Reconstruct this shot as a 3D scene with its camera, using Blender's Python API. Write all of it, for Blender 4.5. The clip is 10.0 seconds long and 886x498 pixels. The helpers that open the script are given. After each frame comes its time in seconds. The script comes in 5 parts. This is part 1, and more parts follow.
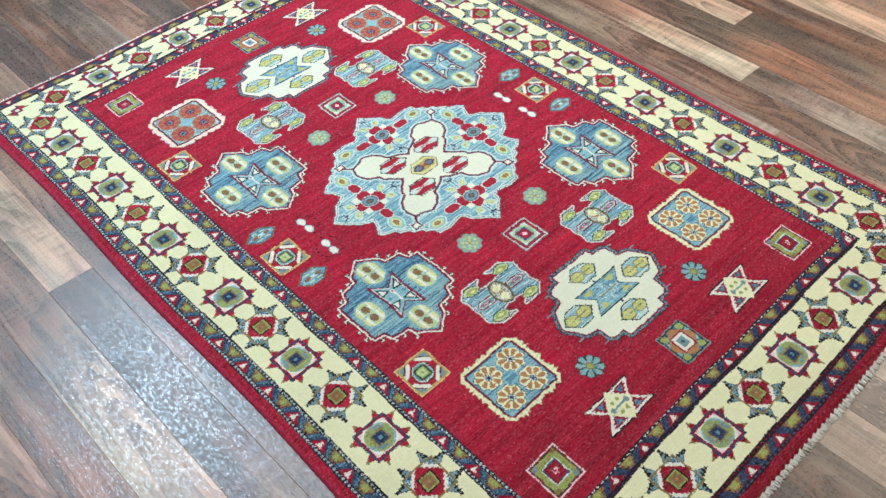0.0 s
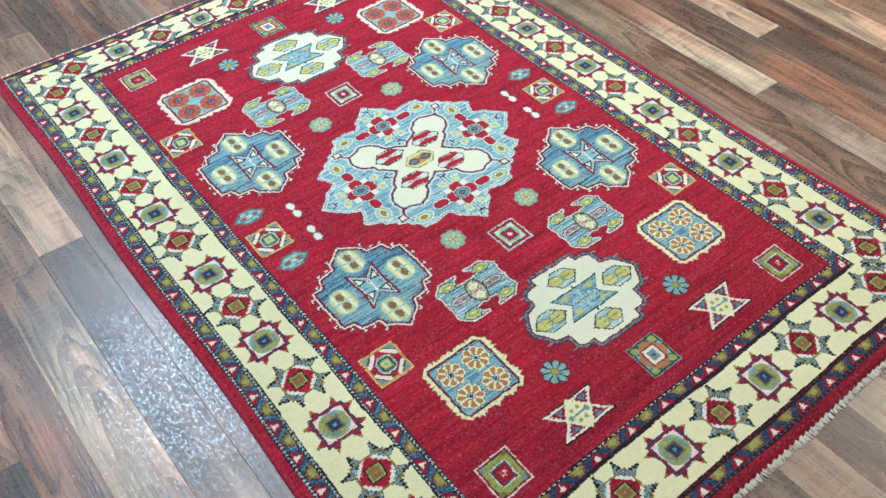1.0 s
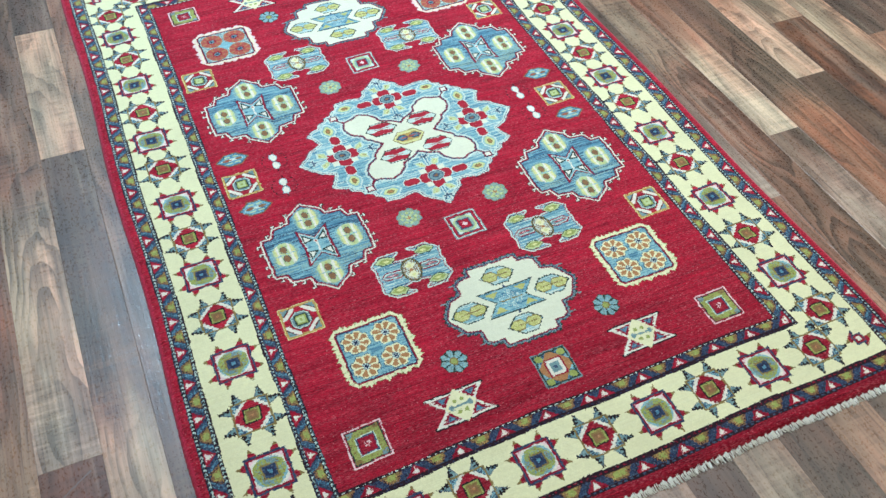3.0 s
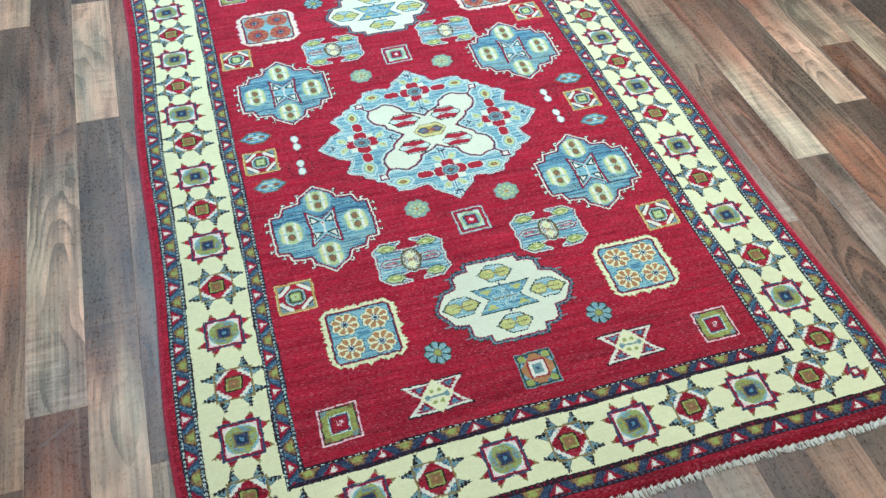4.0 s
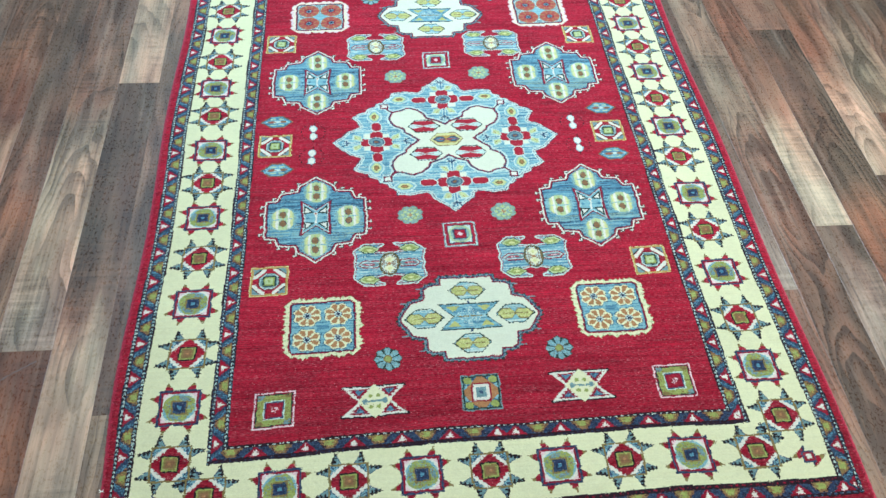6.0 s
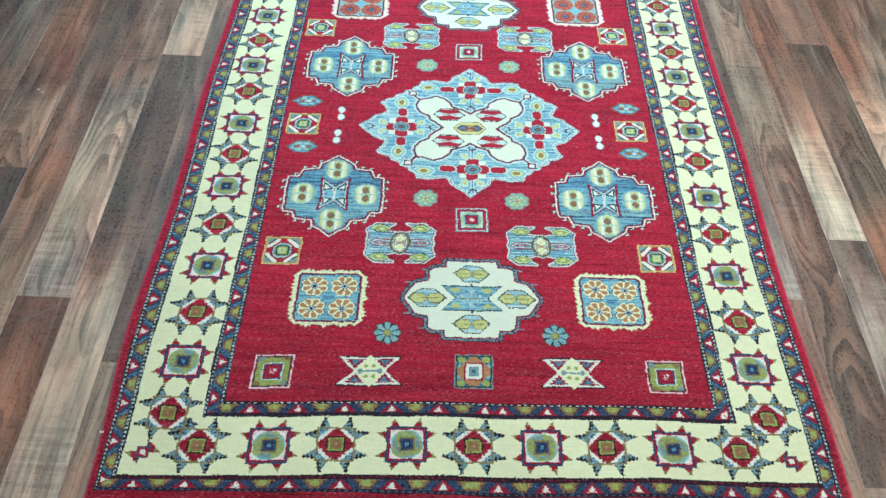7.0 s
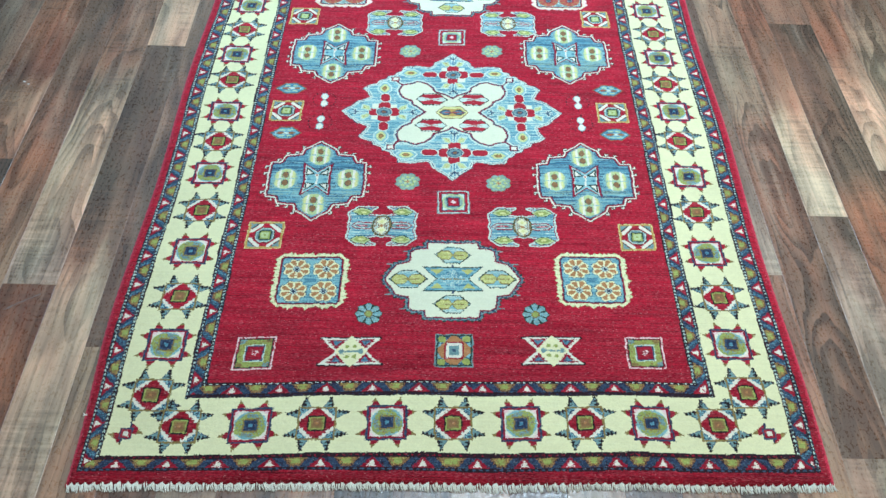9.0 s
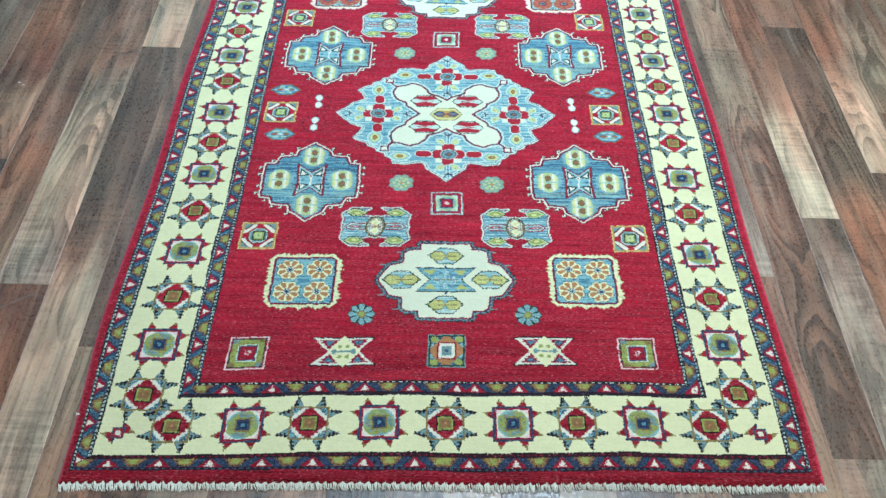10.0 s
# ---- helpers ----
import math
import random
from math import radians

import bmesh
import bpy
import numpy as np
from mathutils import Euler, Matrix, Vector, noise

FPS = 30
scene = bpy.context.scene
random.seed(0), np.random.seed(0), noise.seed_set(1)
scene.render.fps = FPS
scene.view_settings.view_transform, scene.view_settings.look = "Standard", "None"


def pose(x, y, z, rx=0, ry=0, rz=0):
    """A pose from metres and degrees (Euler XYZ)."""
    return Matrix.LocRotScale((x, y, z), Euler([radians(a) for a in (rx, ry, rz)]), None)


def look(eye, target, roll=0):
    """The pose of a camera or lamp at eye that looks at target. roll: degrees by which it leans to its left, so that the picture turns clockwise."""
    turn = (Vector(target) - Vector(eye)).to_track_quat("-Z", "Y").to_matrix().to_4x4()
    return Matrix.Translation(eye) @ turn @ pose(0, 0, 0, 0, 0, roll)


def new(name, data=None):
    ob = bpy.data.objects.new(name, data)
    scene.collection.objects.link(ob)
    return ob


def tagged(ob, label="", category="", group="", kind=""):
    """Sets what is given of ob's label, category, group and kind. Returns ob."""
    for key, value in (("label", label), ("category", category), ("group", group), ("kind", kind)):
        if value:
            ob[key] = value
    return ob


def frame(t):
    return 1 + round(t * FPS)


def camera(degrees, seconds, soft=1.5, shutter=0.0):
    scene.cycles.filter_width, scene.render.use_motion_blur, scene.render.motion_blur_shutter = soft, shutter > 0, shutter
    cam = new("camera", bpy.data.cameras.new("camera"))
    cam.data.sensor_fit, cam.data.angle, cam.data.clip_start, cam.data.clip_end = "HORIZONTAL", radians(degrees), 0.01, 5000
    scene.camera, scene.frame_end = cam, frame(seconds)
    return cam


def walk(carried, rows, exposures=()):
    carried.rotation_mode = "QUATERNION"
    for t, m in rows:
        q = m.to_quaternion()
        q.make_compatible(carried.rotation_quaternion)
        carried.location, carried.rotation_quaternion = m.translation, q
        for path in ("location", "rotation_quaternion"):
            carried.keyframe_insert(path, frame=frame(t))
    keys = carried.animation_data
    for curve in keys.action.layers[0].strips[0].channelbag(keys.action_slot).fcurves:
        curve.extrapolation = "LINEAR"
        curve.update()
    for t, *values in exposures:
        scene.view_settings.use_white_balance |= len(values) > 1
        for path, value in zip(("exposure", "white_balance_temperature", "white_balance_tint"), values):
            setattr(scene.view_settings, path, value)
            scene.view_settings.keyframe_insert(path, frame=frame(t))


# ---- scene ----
cam = camera(51.5, 10.0, soft=1.4)
PATH = [
    (0, (-1.133, -1.285, 1.487), (-0.192, -0.258, 0.052), -1.5),
    (0.5, (-1.091, -1.359, 1.489), (-0.201, -0.273, 0.064), -2.9),
    (1, (-1.003, -1.398, 1.477), (-0.163, -0.289, 0.04), -1.1),
    (1.5, (-0.9, -1.451, 1.487), (-0.127, -0.31, 0.037), 0.0),
    (2, (-0.839, -1.473, 1.499), (-0.111, -0.311, 0.043), 0.6),
    (2.5, (-0.759, -1.548, 1.506), (-0.086, -0.349, 0.053), 0.8),
    (3, (-0.661, -1.651, 1.507), (-0.092, -0.408, 0.047), 1.3),
    (3.2, (-0.629, -1.683, 1.509), (-0.107, -0.417, 0.052), 1.0),
    (4.5, (-0.438, -1.737, 1.502), (-0.063, -0.421, 0.043), 2.4),
    (5, (-0.352, -1.736, 1.512), (-0.032, -0.422, 0.038), 2.9),
    (5.5, (-0.3, -1.744, 1.525), (-0.014, -0.414, 0.059), 3.7),
    (5.7, (-0.27, -1.758, 1.533), (-0.029, -0.417, 0.068), 3.5),
    (6.8, (-0.134, -1.829, 1.547), (-0.066, -0.472, 0.08), 4.1),
    (7, (-0.125, -1.852, 1.55), (-0.07, -0.491, 0.086), 4.1),
    (7.5, (-0.097, -1.896, 1.547), (-0.06, -0.531, 0.086), 3.7),
    (8, (-0.083, -1.92, 1.548), (-0.044, -0.554, 0.087), 3.0),
    (8.5, (-0.077, -1.908, 1.545), (-0.039, -0.546, 0.081), 2.7),
    (9, (-0.067, -1.886, 1.541), (-0.026, -0.531, 0.071), 2.7),
    (9.5, (-0.069, -1.892, 1.533), (-0.018, -0.529, 0.07), 3.1),
    (10, (-0.058, -1.895, 1.54), (-0.011, -0.533, 0.076), 3.0),
]
walk(cam, [(t, look(eye, target, roll)) for t, eye, target, roll in PATH],
     exposures=[(0.0, -0.26, 6500, 16.0), (3.0, -0.22, 6100, 11.0), (7.0, -0.19, 5800, 6.0), (10.0, -0.17, 5750, 4.0)])

# ---- world and light ----
world = bpy.data.worlds.new("room_air")
scene.world = world
world.use_nodes = True
world.node_tree.nodes["Background"].inputs[0].default_value = (0.75, 0.85, 1.0, 1)
world.node_tree.nodes["Background"].inputs[1].default_value = 0.05
CEILING = 2.75
COOL, WHITE, WARM = (0.50, 0.78, 1.0), (0.72, 0.88, 1.0), (1.0, 0.91, 0.72)
# the COOL panel follows from the floor's glare; the other three are added fill
# x, y, width, tint, power
PANELS = [(0.46, 0.55, 0.6, WHITE, 52.0), (-0.26, 1.98, 0.6, COOL, 92.0), (3.3, -1.1, 0.62, WARM, 84.0), (-3.7, -2.6, 0.62, WARM, 34.0)]
PANEL_L = 1.15


# ---- materials ----
def material(name, rough=0.9, specular=0.2):
    m = bpy.data.materials.new(name)
    m.use_nodes = True
    b = m.node_tree.nodes["Principled BSDF"]
    b.inputs["Roughness"].default_value = rough
    b.inputs["Specular IOR Level"].default_value = specular
    return m, m.node_tree.nodes, m.node_tree.links, b


def add(nodes, kind, **values):
    n = nodes.new(kind)
    for k, v in values.items():
        n.inputs[k.replace("_", " ")].default_value = v
    return n


def maths(nodes, links, op, a, b):
    n = nodes.new("ShaderNodeMath")
    n.operation = op
    for i, v in enumerate((a, b)):
        if isinstance(v, (int, float)):
            n.inputs[i].default_value = v
        else:
            links.new(v, n.inputs[i])
    return n.outputs[0]


def mixed(nodes, links, fac, a, b, blend="MIX"):
    n = nodes.new("ShaderNodeMix")
    n.data_type, n.blend_type = "RGBA", blend
    for i, v in ((0, fac), (6, a), (7, b)):
        if isinstance(v, (int, float, tuple)):
            n.inputs[i].default_value = v
        else:
            links.new(v, n.inputs[i])
    return n.outputs[2]


def srgb(r, g, b):
    f = lambda c: c / 12.92 if c <= 0.04045 else ((c + 0.055) / 1.055) ** 2.4
    return (f(r / 255), f(g / 255), f(b / 255), 1)


KNOT = 0.0017


def yarn(name, colour, second, streak=0.5, fleck=0.3, worn=0.0):
    """Wool: two dye lots in streaks along the weft, each knot a little lighter or darker."""
    m, nodes, links, b = material(name, 0.95, 0.1)
    co = nodes.new("ShaderNodeTexCoord").outputs["Object"]
    stretch = add(nodes, "ShaderNodeMapping", Scale=(13, 330, 1))
    links.new(co, stretch.inputs["Vector"])
    lots = add(nodes, "ShaderNodeTexNoise", Scale=1.0, Detail=3.0, Roughness=0.6)
    links.new(stretch.outputs[0], lots.inputs["Vector"])
    ramp = nodes.new("ShaderNodeValToRGB")
    ramp.color_ramp.elements[0].position, ramp.color_ramp.elements[1].position = 0.5 - 0.14, 0.5 + 0.16
    links.new(lots.outputs["Fac"], ramp.inputs[0])
    broad = add(nodes, "ShaderNodeTexNoise", Scale=5.0, Detail=2.0)
    links.new(co, broad.inputs["Vector"])
    snap = nodes.new("ShaderNodeVectorMath")
    snap.operation = "SNAP"
    snap.inputs[1].default_value = (KNOT, KNOT, 1)
    links.new(co, snap.inputs[0])
    grain = nodes.new("ShaderNodeTexWhiteNoise")
    links.new(snap.outputs[0], grain.inputs["Vector"])
    colour_a = mixed(nodes, links, maths(nodes, links, "MULTIPLY", ramp.outputs[0], streak), colour, second)
    light = maths(nodes, links, "ADD", maths(nodes, links, "MULTIPLY", grain.outputs["Value"], fleck), 1.0 - fleck / 2)
    tuft = add(nodes, "ShaderNodeTexNoise", Scale=85.0, Detail=3.0, Roughness=0.7)
    links.new(co, tuft.inputs["Vector"])
    light = maths(nodes, links, "MULTIPLY", light, maths(nodes, links, "ADD", maths(nodes, links, "MULTIPLY", tuft.outputs["Fac"], fleck * 1.6), 1.0 - fleck * 0.8))
    light = maths(nodes, links, "MULTIPLY", light, maths(nodes, links, "ADD", maths(nodes, links, "MULTIPLY", broad.outputs["Fac"], 0.24), 0.88))
    grey = nodes.new("ShaderNodeCombineColor")
    for i in range(3):
        links.new(light, grey.inputs[i])
    shaded = mixed(nodes, links, 1.0, colour_a, grey.outputs[0], "MULTIPLY")
    if worn:
        drawn = add(nodes, "ShaderNodeMapping", Scale=(6, 34, 1))
        links.new(co, drawn.inputs["Vector"])
        clouds = add(nodes, "ShaderNodeTexNoise", Scale=1.0, Detail=4.0, Roughness=0.6)
        links.new(drawn.outputs[0], clouds.inputs["Vector"])
        cloudy = add(nodes, "ShaderNodeMapRange", From_Min=0.3, From_Max=0.7, To_Min=0.74, To_Max=1.26)
        links.new(clouds.outputs["Fac"], cloudy.inputs["Value"])
        lines = add(nodes, "ShaderNodeMapping", Scale=(5, 620, 1))
        links.new(co, lines.inputs["Vector"])
        weft = add(nodes, "ShaderNodeTexNoise", Scale=1.0, Detail=2.0)
        links.new(lines.outputs[0], weft.inputs["Vector"])
        sunk = add(nodes, "ShaderNodeMapRange", From_Min=0.55, From_Max=0.67, To_Min=1.0, To_Max=0.40)
        links.new(weft.outputs["Fac"], sunk.inputs["Value"])
        tone = maths(nodes, links, "MULTIPLY", cloudy.outputs[0], sunk.outputs[0])
        # the red gets darker towards the near end, along a ragged line
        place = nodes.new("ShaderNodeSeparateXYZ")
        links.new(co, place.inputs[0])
        grade = add(nodes, "ShaderNodeMapRange", From_Min=-0.95, From_Max=-0.60, To_Min=0.74, To_Max=1.10)
        links.new(maths(nodes, links, "ADD", place.outputs[1], maths(nodes, links, "MULTIPLY", maths(nodes, links, "SUBTRACT", lots.outputs["Fac"], 0.5), 0.5)), grade.inputs["Value"])
        tone = maths(nodes, links, "MULTIPLY", tone, grade.outputs[0])
        grey = nodes.new("ShaderNodeCombineColor")
        for i in range(3):
            links.new(tone, grey.inputs[i])
        shaded = mixed(nodes, links, 1.0, shaded, grey.outputs[0], "MULTIPLY")
        bare = add(nodes, "ShaderNodeMapping", Scale=(7, 85, 1))
        links.new(co, bare.inputs["Vector"])
        patch = add(nodes, "ShaderNodeTexNoise", Scale=1.0, Detail=2.0)
        links.new(bare.outputs[0], patch.inputs["Vector"])
        # paler fibres that stand up in short runs along the weft
        run = add(nodes, "ShaderNodeMapping", Scale=(120, 640, 1))
        links.new(co, run.inputs["Vector"])
        fibres = add(nodes, "ShaderNodeTexNoise", Scale=1.0, Detail=2.0, Roughness=0.6)
        links.new(run.outputs[0], fibres.inputs["Vector"])
        dense = add(nodes, "ShaderNodeMapRange", From_Min=0.35, From_Max=0.70, To_Min=0.22, To_Max=1.0)
        links.new(patch.outputs["Fac"], dense.inputs["Value"])
        stand = add(nodes, "ShaderNodeMapRange", From_Min=0.47, From_Max=0.68, To_Min=0.0, To_Max=1.0)
        links.new(fibres.outputs["Fac"], stand.inputs["Value"])
        shown = maths(nodes, links, "MULTIPLY", maths(nodes, links, "MULTIPLY", stand.outputs[0], dense.outputs[0]), worn)
        shaded = mixed(nodes, links, shown, shaded, (0.64, 0.18, 0.21, 1))
    glint = maths(nodes, links, "MULTIPLY", maths(nodes, links, "GREATER_THAN", grain.outputs["Value"], 0.994), 0.2)
    links.new(mixed(nodes, links, glint, shaded, (0.75, 0.68, 0.66, 1)), b.inputs["Base Color"])
    fuzz = add(nodes, "ShaderNodeTexNoise", Scale=700.0, Detail=2.0)
    links.new(co, fuzz.inputs["Vector"])
    bump = add(nodes, "ShaderNodeBump", Strength=0.5, Distance=0.001)
    links.new(fuzz.outputs["Fac"], bump.inputs["Height"])
    links.new(bump.outputs[0], b.inputs["Normal"])
    b.inputs["Sheen Weight"].default_value, b.inputs["Sheen Roughness"].default_value = (0.5, 0.28) if worn else (0.22, 0.35)
    if worn:
        b.inputs["Sheen Tint"].default_value = (1.0, 0.6, 0.68, 1)
    return m


YARNS = {}


def dye(name, colour, second, streak, fleck):
    """One wool of the rug: its two dye lots, how streaky they are, how uneven its knots."""
    YARNS[name] = (colour, second, streak, fleck)


dye("red", (170, 26, 48), (120, 16, 36), 0.85, 0.6)
dye("crimson", (146, 27, 49), (112, 18, 39), 0.6, 0.4)
dye("cream", (222, 220, 178), (214, 209, 160), 0.5, 0.1)
dye("ivory", (217, 219, 194), (210, 210, 180), 0.5, 0.09)
dye("white", (220, 218, 200), (204, 200, 184), 0.4, 0.2)
dye("pink", (226, 200, 198), (208, 170, 172), 0.5, 0.25)
dye("navy", (48, 56, 82), (36, 43, 65), 0.7, 0.5)
dye("black", (40, 32, 36), (30, 25, 28), 0.6, 0.6)
dye("blue", (108, 154, 168), (54, 100, 128), 1.0, 0.3)
dye("light_blue", (144, 184, 186), (112, 158, 168), 1.0, 0.3)
dye("teal", (124, 152, 152), (92, 122, 126), 0.7, 0.35)
dye("green", (156, 166, 92), (130, 142, 74), 0.7, 0.3)
dye("olive", (140, 122, 74), (112, 94, 56), 0.8, 0.4)
dye("rust", (174, 126, 84), (152, 106, 68), 0.7, 0.35)
dye("salmon", (172, 90, 78), (152, 70, 64), 0.7, 0.3)
dye("yellow", (212, 210, 148), (194, 192, 124), 0.6, 0.25)
dye("scarlet", (170, 44, 58), (146, 34, 48), 0.7, 0.3)
dye("slate", (66, 86, 108), (46, 62, 82), 0.8, 0.45)
dye("pale_green", (186, 200, 148), (168, 184, 128), 0.7, 0.25)
dye("mist", (200, 214, 200), (176, 198, 190), 0.7, 0.25)
dye("brown", (142, 106, 74), (118, 86, 60), 0.7, 0.3)
dye("sage", (144, 170, 156), (124, 150, 142), 0.7, 0.3)
dye("lime", (186, 186, 114), (166, 166, 94), 0.7, 0.25)
dye("gold", (188, 158, 88), (160, 128, 66), 0.7, 0.3)
dye("plum", (48, 32, 40), (34, 25, 30), 0.6, 0.5)
# no wool of its own: the red with the sides' sheen mixed in
dye("sheen_red", (196, 56, 82), (172, 42, 66), 0.6, 0.4)
dye("bottle", (46, 64, 57), (34, 48, 43), 0.6, 0.4)
COLOURS = list(YARNS)
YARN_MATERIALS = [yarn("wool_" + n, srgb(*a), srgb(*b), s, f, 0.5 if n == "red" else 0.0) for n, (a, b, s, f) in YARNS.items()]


def plank_material(name, dark, light, rings=0.25, stops=()):
    """Printed and embossed vinyl: fine fibres, broad stains, growth rings; stops: shades at shares of its length, near end first."""
    m, nodes, links, b = material(name, 0.6, 0.15)
    tex = nodes.new("ShaderNodeTexCoord")
    co = tex.outputs["UV"]
    info = nodes.new("ShaderNodeObjectInfo")
    island = nodes.new("ShaderNodeNewGeometry")
    chance = maths(nodes, links, "FRACT", maths(nodes, links, "ADD", info.outputs["Random"], island.outputs["Random Per Island"]), 0.0)
    shift = nodes.new("ShaderNodeVectorMath")
    shift.operation = "MULTIPLY_ADD"
    links.new(chance, shift.inputs[0])
    shift.inputs[1].default_value = (37.0, 91.0, 13.0)
    links.new(co, shift.inputs[2])

    def noise_at(sx, sy, detail, rough=0.6):
        at = add(nodes, "ShaderNodeMapping", Scale=(sx, sy, 1))
        links.new(shift.outputs[0], at.inputs["Vector"])
        n = add(nodes, "ShaderNodeTexNoise", Scale=1.0, Detail=detail, Roughness=rough)
        links.new(at.outputs[0], n.inputs["Vector"])
        return n.outputs["Fac"]

    def ranged(value, low, high, to_low=0.0, to_high=1.0):
        n = add(nodes, "ShaderNodeMapRange", From_Min=low, From_Max=high, To_Min=to_low, To_Max=to_high)
        links.new(value, n.inputs["Value"])
        return n.outputs[0]

    fibre = noise_at(210, 3.5, 2.0, 0.5)
    band = noise_at(46, 1.5, 3.0, 0.5)
    figure = noise_at(24, 4.5, 2.0, 0.45)
    stain = noise_at(7, 3.2, 3.0, 0.55)
    sawn = maths(nodes, links, "MULTIPLY", maths(nodes, links, "SUBTRACT", noise_at(11, 95, 3.0, 0.6), 0.5), ranged(noise_at(9, 5, 2.0), 0.42, 0.60))
    drift = maths(nodes, links, "ADD", noise_at(7, 1.9, 1.0, 0.4), maths(nodes, links, "MULTIPLY", noise_at(26, 7.0, 2.0, 0.5), 0.16))
    # growth rings: arches about a line along the plank, some deep, some faint
    parts = nodes.new("ShaderNodeSeparateXYZ")
    links.new(co, parts.inputs[0])
    off = maths(nodes, links, "MULTIPLY", maths(nodes, links, "ADD", parts.outputs[0], maths(nodes, links, "MULTIPLY", maths(nodes, links, "SUBTRACT", chance, 0.5), 0.06)), 25.0)
    arch = maths(nodes, links, "ADD", maths(nodes, links, "MULTIPLY", off, off), maths(nodes, links, "MULTIPLY", parts.outputs[1], 3.6))
    arch = maths(nodes, links, "ADD", arch, maths(nodes, links, "MULTIPLY", drift, 9.0))
    saw = maths(nodes, links, "FRACT", arch, 0.0)
    dip = maths(nodes, links, "MULTIPLY", maths(nodes, links, "POWER", saw, 2.2), ranged(saw, 1.0, 0.93))
    dip = maths(nodes, links, "MULTIPLY", dip, ranged(noise_at(9, 2.6, 2.0), 0.42, 0.60, 0.1, 1.5))
    # a few small knots
    knot_at = add(nodes, "ShaderNodeMapping", Scale=(10, 3.2, 1))
    links.new(shift.outputs[0], knot_at.inputs["Vector"])
    cell = add(nodes, "ShaderNodeTexVoronoi", Scale=1.0)
    links.new(knot_at.outputs[0], cell.inputs["Vector"])
    pick = nodes.new("ShaderNodeSeparateColor")
    links.new(cell.outputs["Color"], pick.inputs[0])
    knot = maths(nodes, links, "MULTIPLY", ranged(cell.outputs["Distance"], 0.07, 0.03), maths(nodes, links, "GREATER_THAN", pick.outputs[0], 0.72))
    tone = maths(nodes, links, "ADD", maths(nodes, links, "MULTIPLY", fibre, 0.5), maths(nodes, links, "MULTIPLY", stain, 0.75))
    tone = maths(nodes, links, "ADD", tone, maths(nodes, links, "MULTIPLY", band, 0.65))
    tone = maths(nodes, links, "ADD", tone, maths(nodes, links, "MULTIPLY", maths(nodes, links, "SUBTRACT", figure, 0.5), 0.8))
    tone = maths(nodes, links, "ADD", tone, maths(nodes, links, "MULTIPLY", sawn, 0.75))
    tone = maths(nodes, links, "SUBTRACT", tone, maths(nodes, links, "MULTIPLY", dip, 0.1 + rings * 1.5))
    tone = maths(nodes, links, "SUBTRACT", tone, maths(nodes, links, "MULTIPLY", knot, 0.22))
    spread = add(nodes, "ShaderNodeMapRange", From_Min=0.66, From_Max=1.24)
    links.new(tone, spread.inputs["Value"])
    colour = mixed(nodes, links, spread.outputs[0], dark, light)
    if stops:
        along = nodes.new("ShaderNodeSeparateXYZ")
        links.new(tex.outputs["Generated"], along.inputs[0])
        wave = maths(nodes, links, "ADD", along.outputs[1], maths(nodes, links, "MULTIPLY", maths(nodes, links, "SUBTRACT", noise_at(26, 3.0, 3.0), 0.5), 0.16))
        ramp = nodes.new("ShaderNodeValToRGB")
        for k, (at, shade) in enumerate(stops):
            e = ramp.color_ramp.elements[k] if k < 2 else ramp.color_ramp.elements.new(at)
            e.position, e.color = at, shade
        links.new(wave, ramp.inputs[0])
        level = add(nodes, "ShaderNodeMapRange", To_Min=0.40, To_Max=1.40)
        links.new(spread.outputs[0], level.inputs["Value"])
        grey = nodes.new("ShaderNodeCombineColor")
        for i in range(3):
            links.new(level.outputs[0], grey.inputs[i])
        colour = mixed(nodes, links, 1.0, ramp.outputs[0], grey.outputs[0], "MULTIPLY")
    hue = add(nodes, "ShaderNodeMapRange", From_Min=0.35, From_Max=0.65)
    links.new(noise_at(9, 2.2, 3.0), hue.inputs["Value"])
    ruddy = mixed(nodes, links, hue.outputs[0], (0.98, 1.0, 0.92, 1), (1.24, 0.95, 0.84, 1))
    colour = mixed(nodes, links, 1.0, colour, ruddy, "MULTIPLY")
    pale = add(nodes, "ShaderNodeMapRange", From_Min=0.54, From_Max=0.74, To_Max=0.26)
    links.new(noise_at(34, 1.8, 3.0, 0.6), pale.inputs["Value"])
    colour = mixed(nodes, links, pale.outputs[0], colour, srgb(196, 178, 156))
    murk = add(nodes, "ShaderNodeMapRange", From_Min=0.54, From_Max=0.74, To_Max=0.45)
    links.new(noise_at(14, 4.0, 3.0, 0.6), murk.inputs["Value"])
    links.new(mixed(nodes, links, murk.outputs[0], colour, srgb(74, 66, 62)), b.inputs["Base Color"])
    flecks = noise_at(210, 120, 3.0, 0.7)
    gloss = add(nodes, "ShaderNodeMapRange", From_Min=0.38, From_Max=0.62, To_Min=0.22, To_Max=0.52)
    links.new(flecks, gloss.inputs["Value"])
    links.new(gloss.outputs[0], b.inputs["Coat Roughness"])
    b.inputs["Coat Weight"].default_value, b.inputs["Coat IOR"].default_value = 1.0, 1.68
    emboss = noise_at(175, 105, 4.0, 0.75)
    relief = maths(nodes, links, "ADD", maths(nodes, links, "MULTIPLY", emboss, 1.3), fibre)
    bump = add(nodes, "ShaderNodeBump", Strength=0.36, Distance=0.0008)
    links.new(relief, bump.inputs["Height"])
    links.new(bump.outputs[0], b.inputs["Coat Normal"])
    soft_bump = add(nodes, "ShaderNodeBump", Strength=0.12, Distance=0.0008)
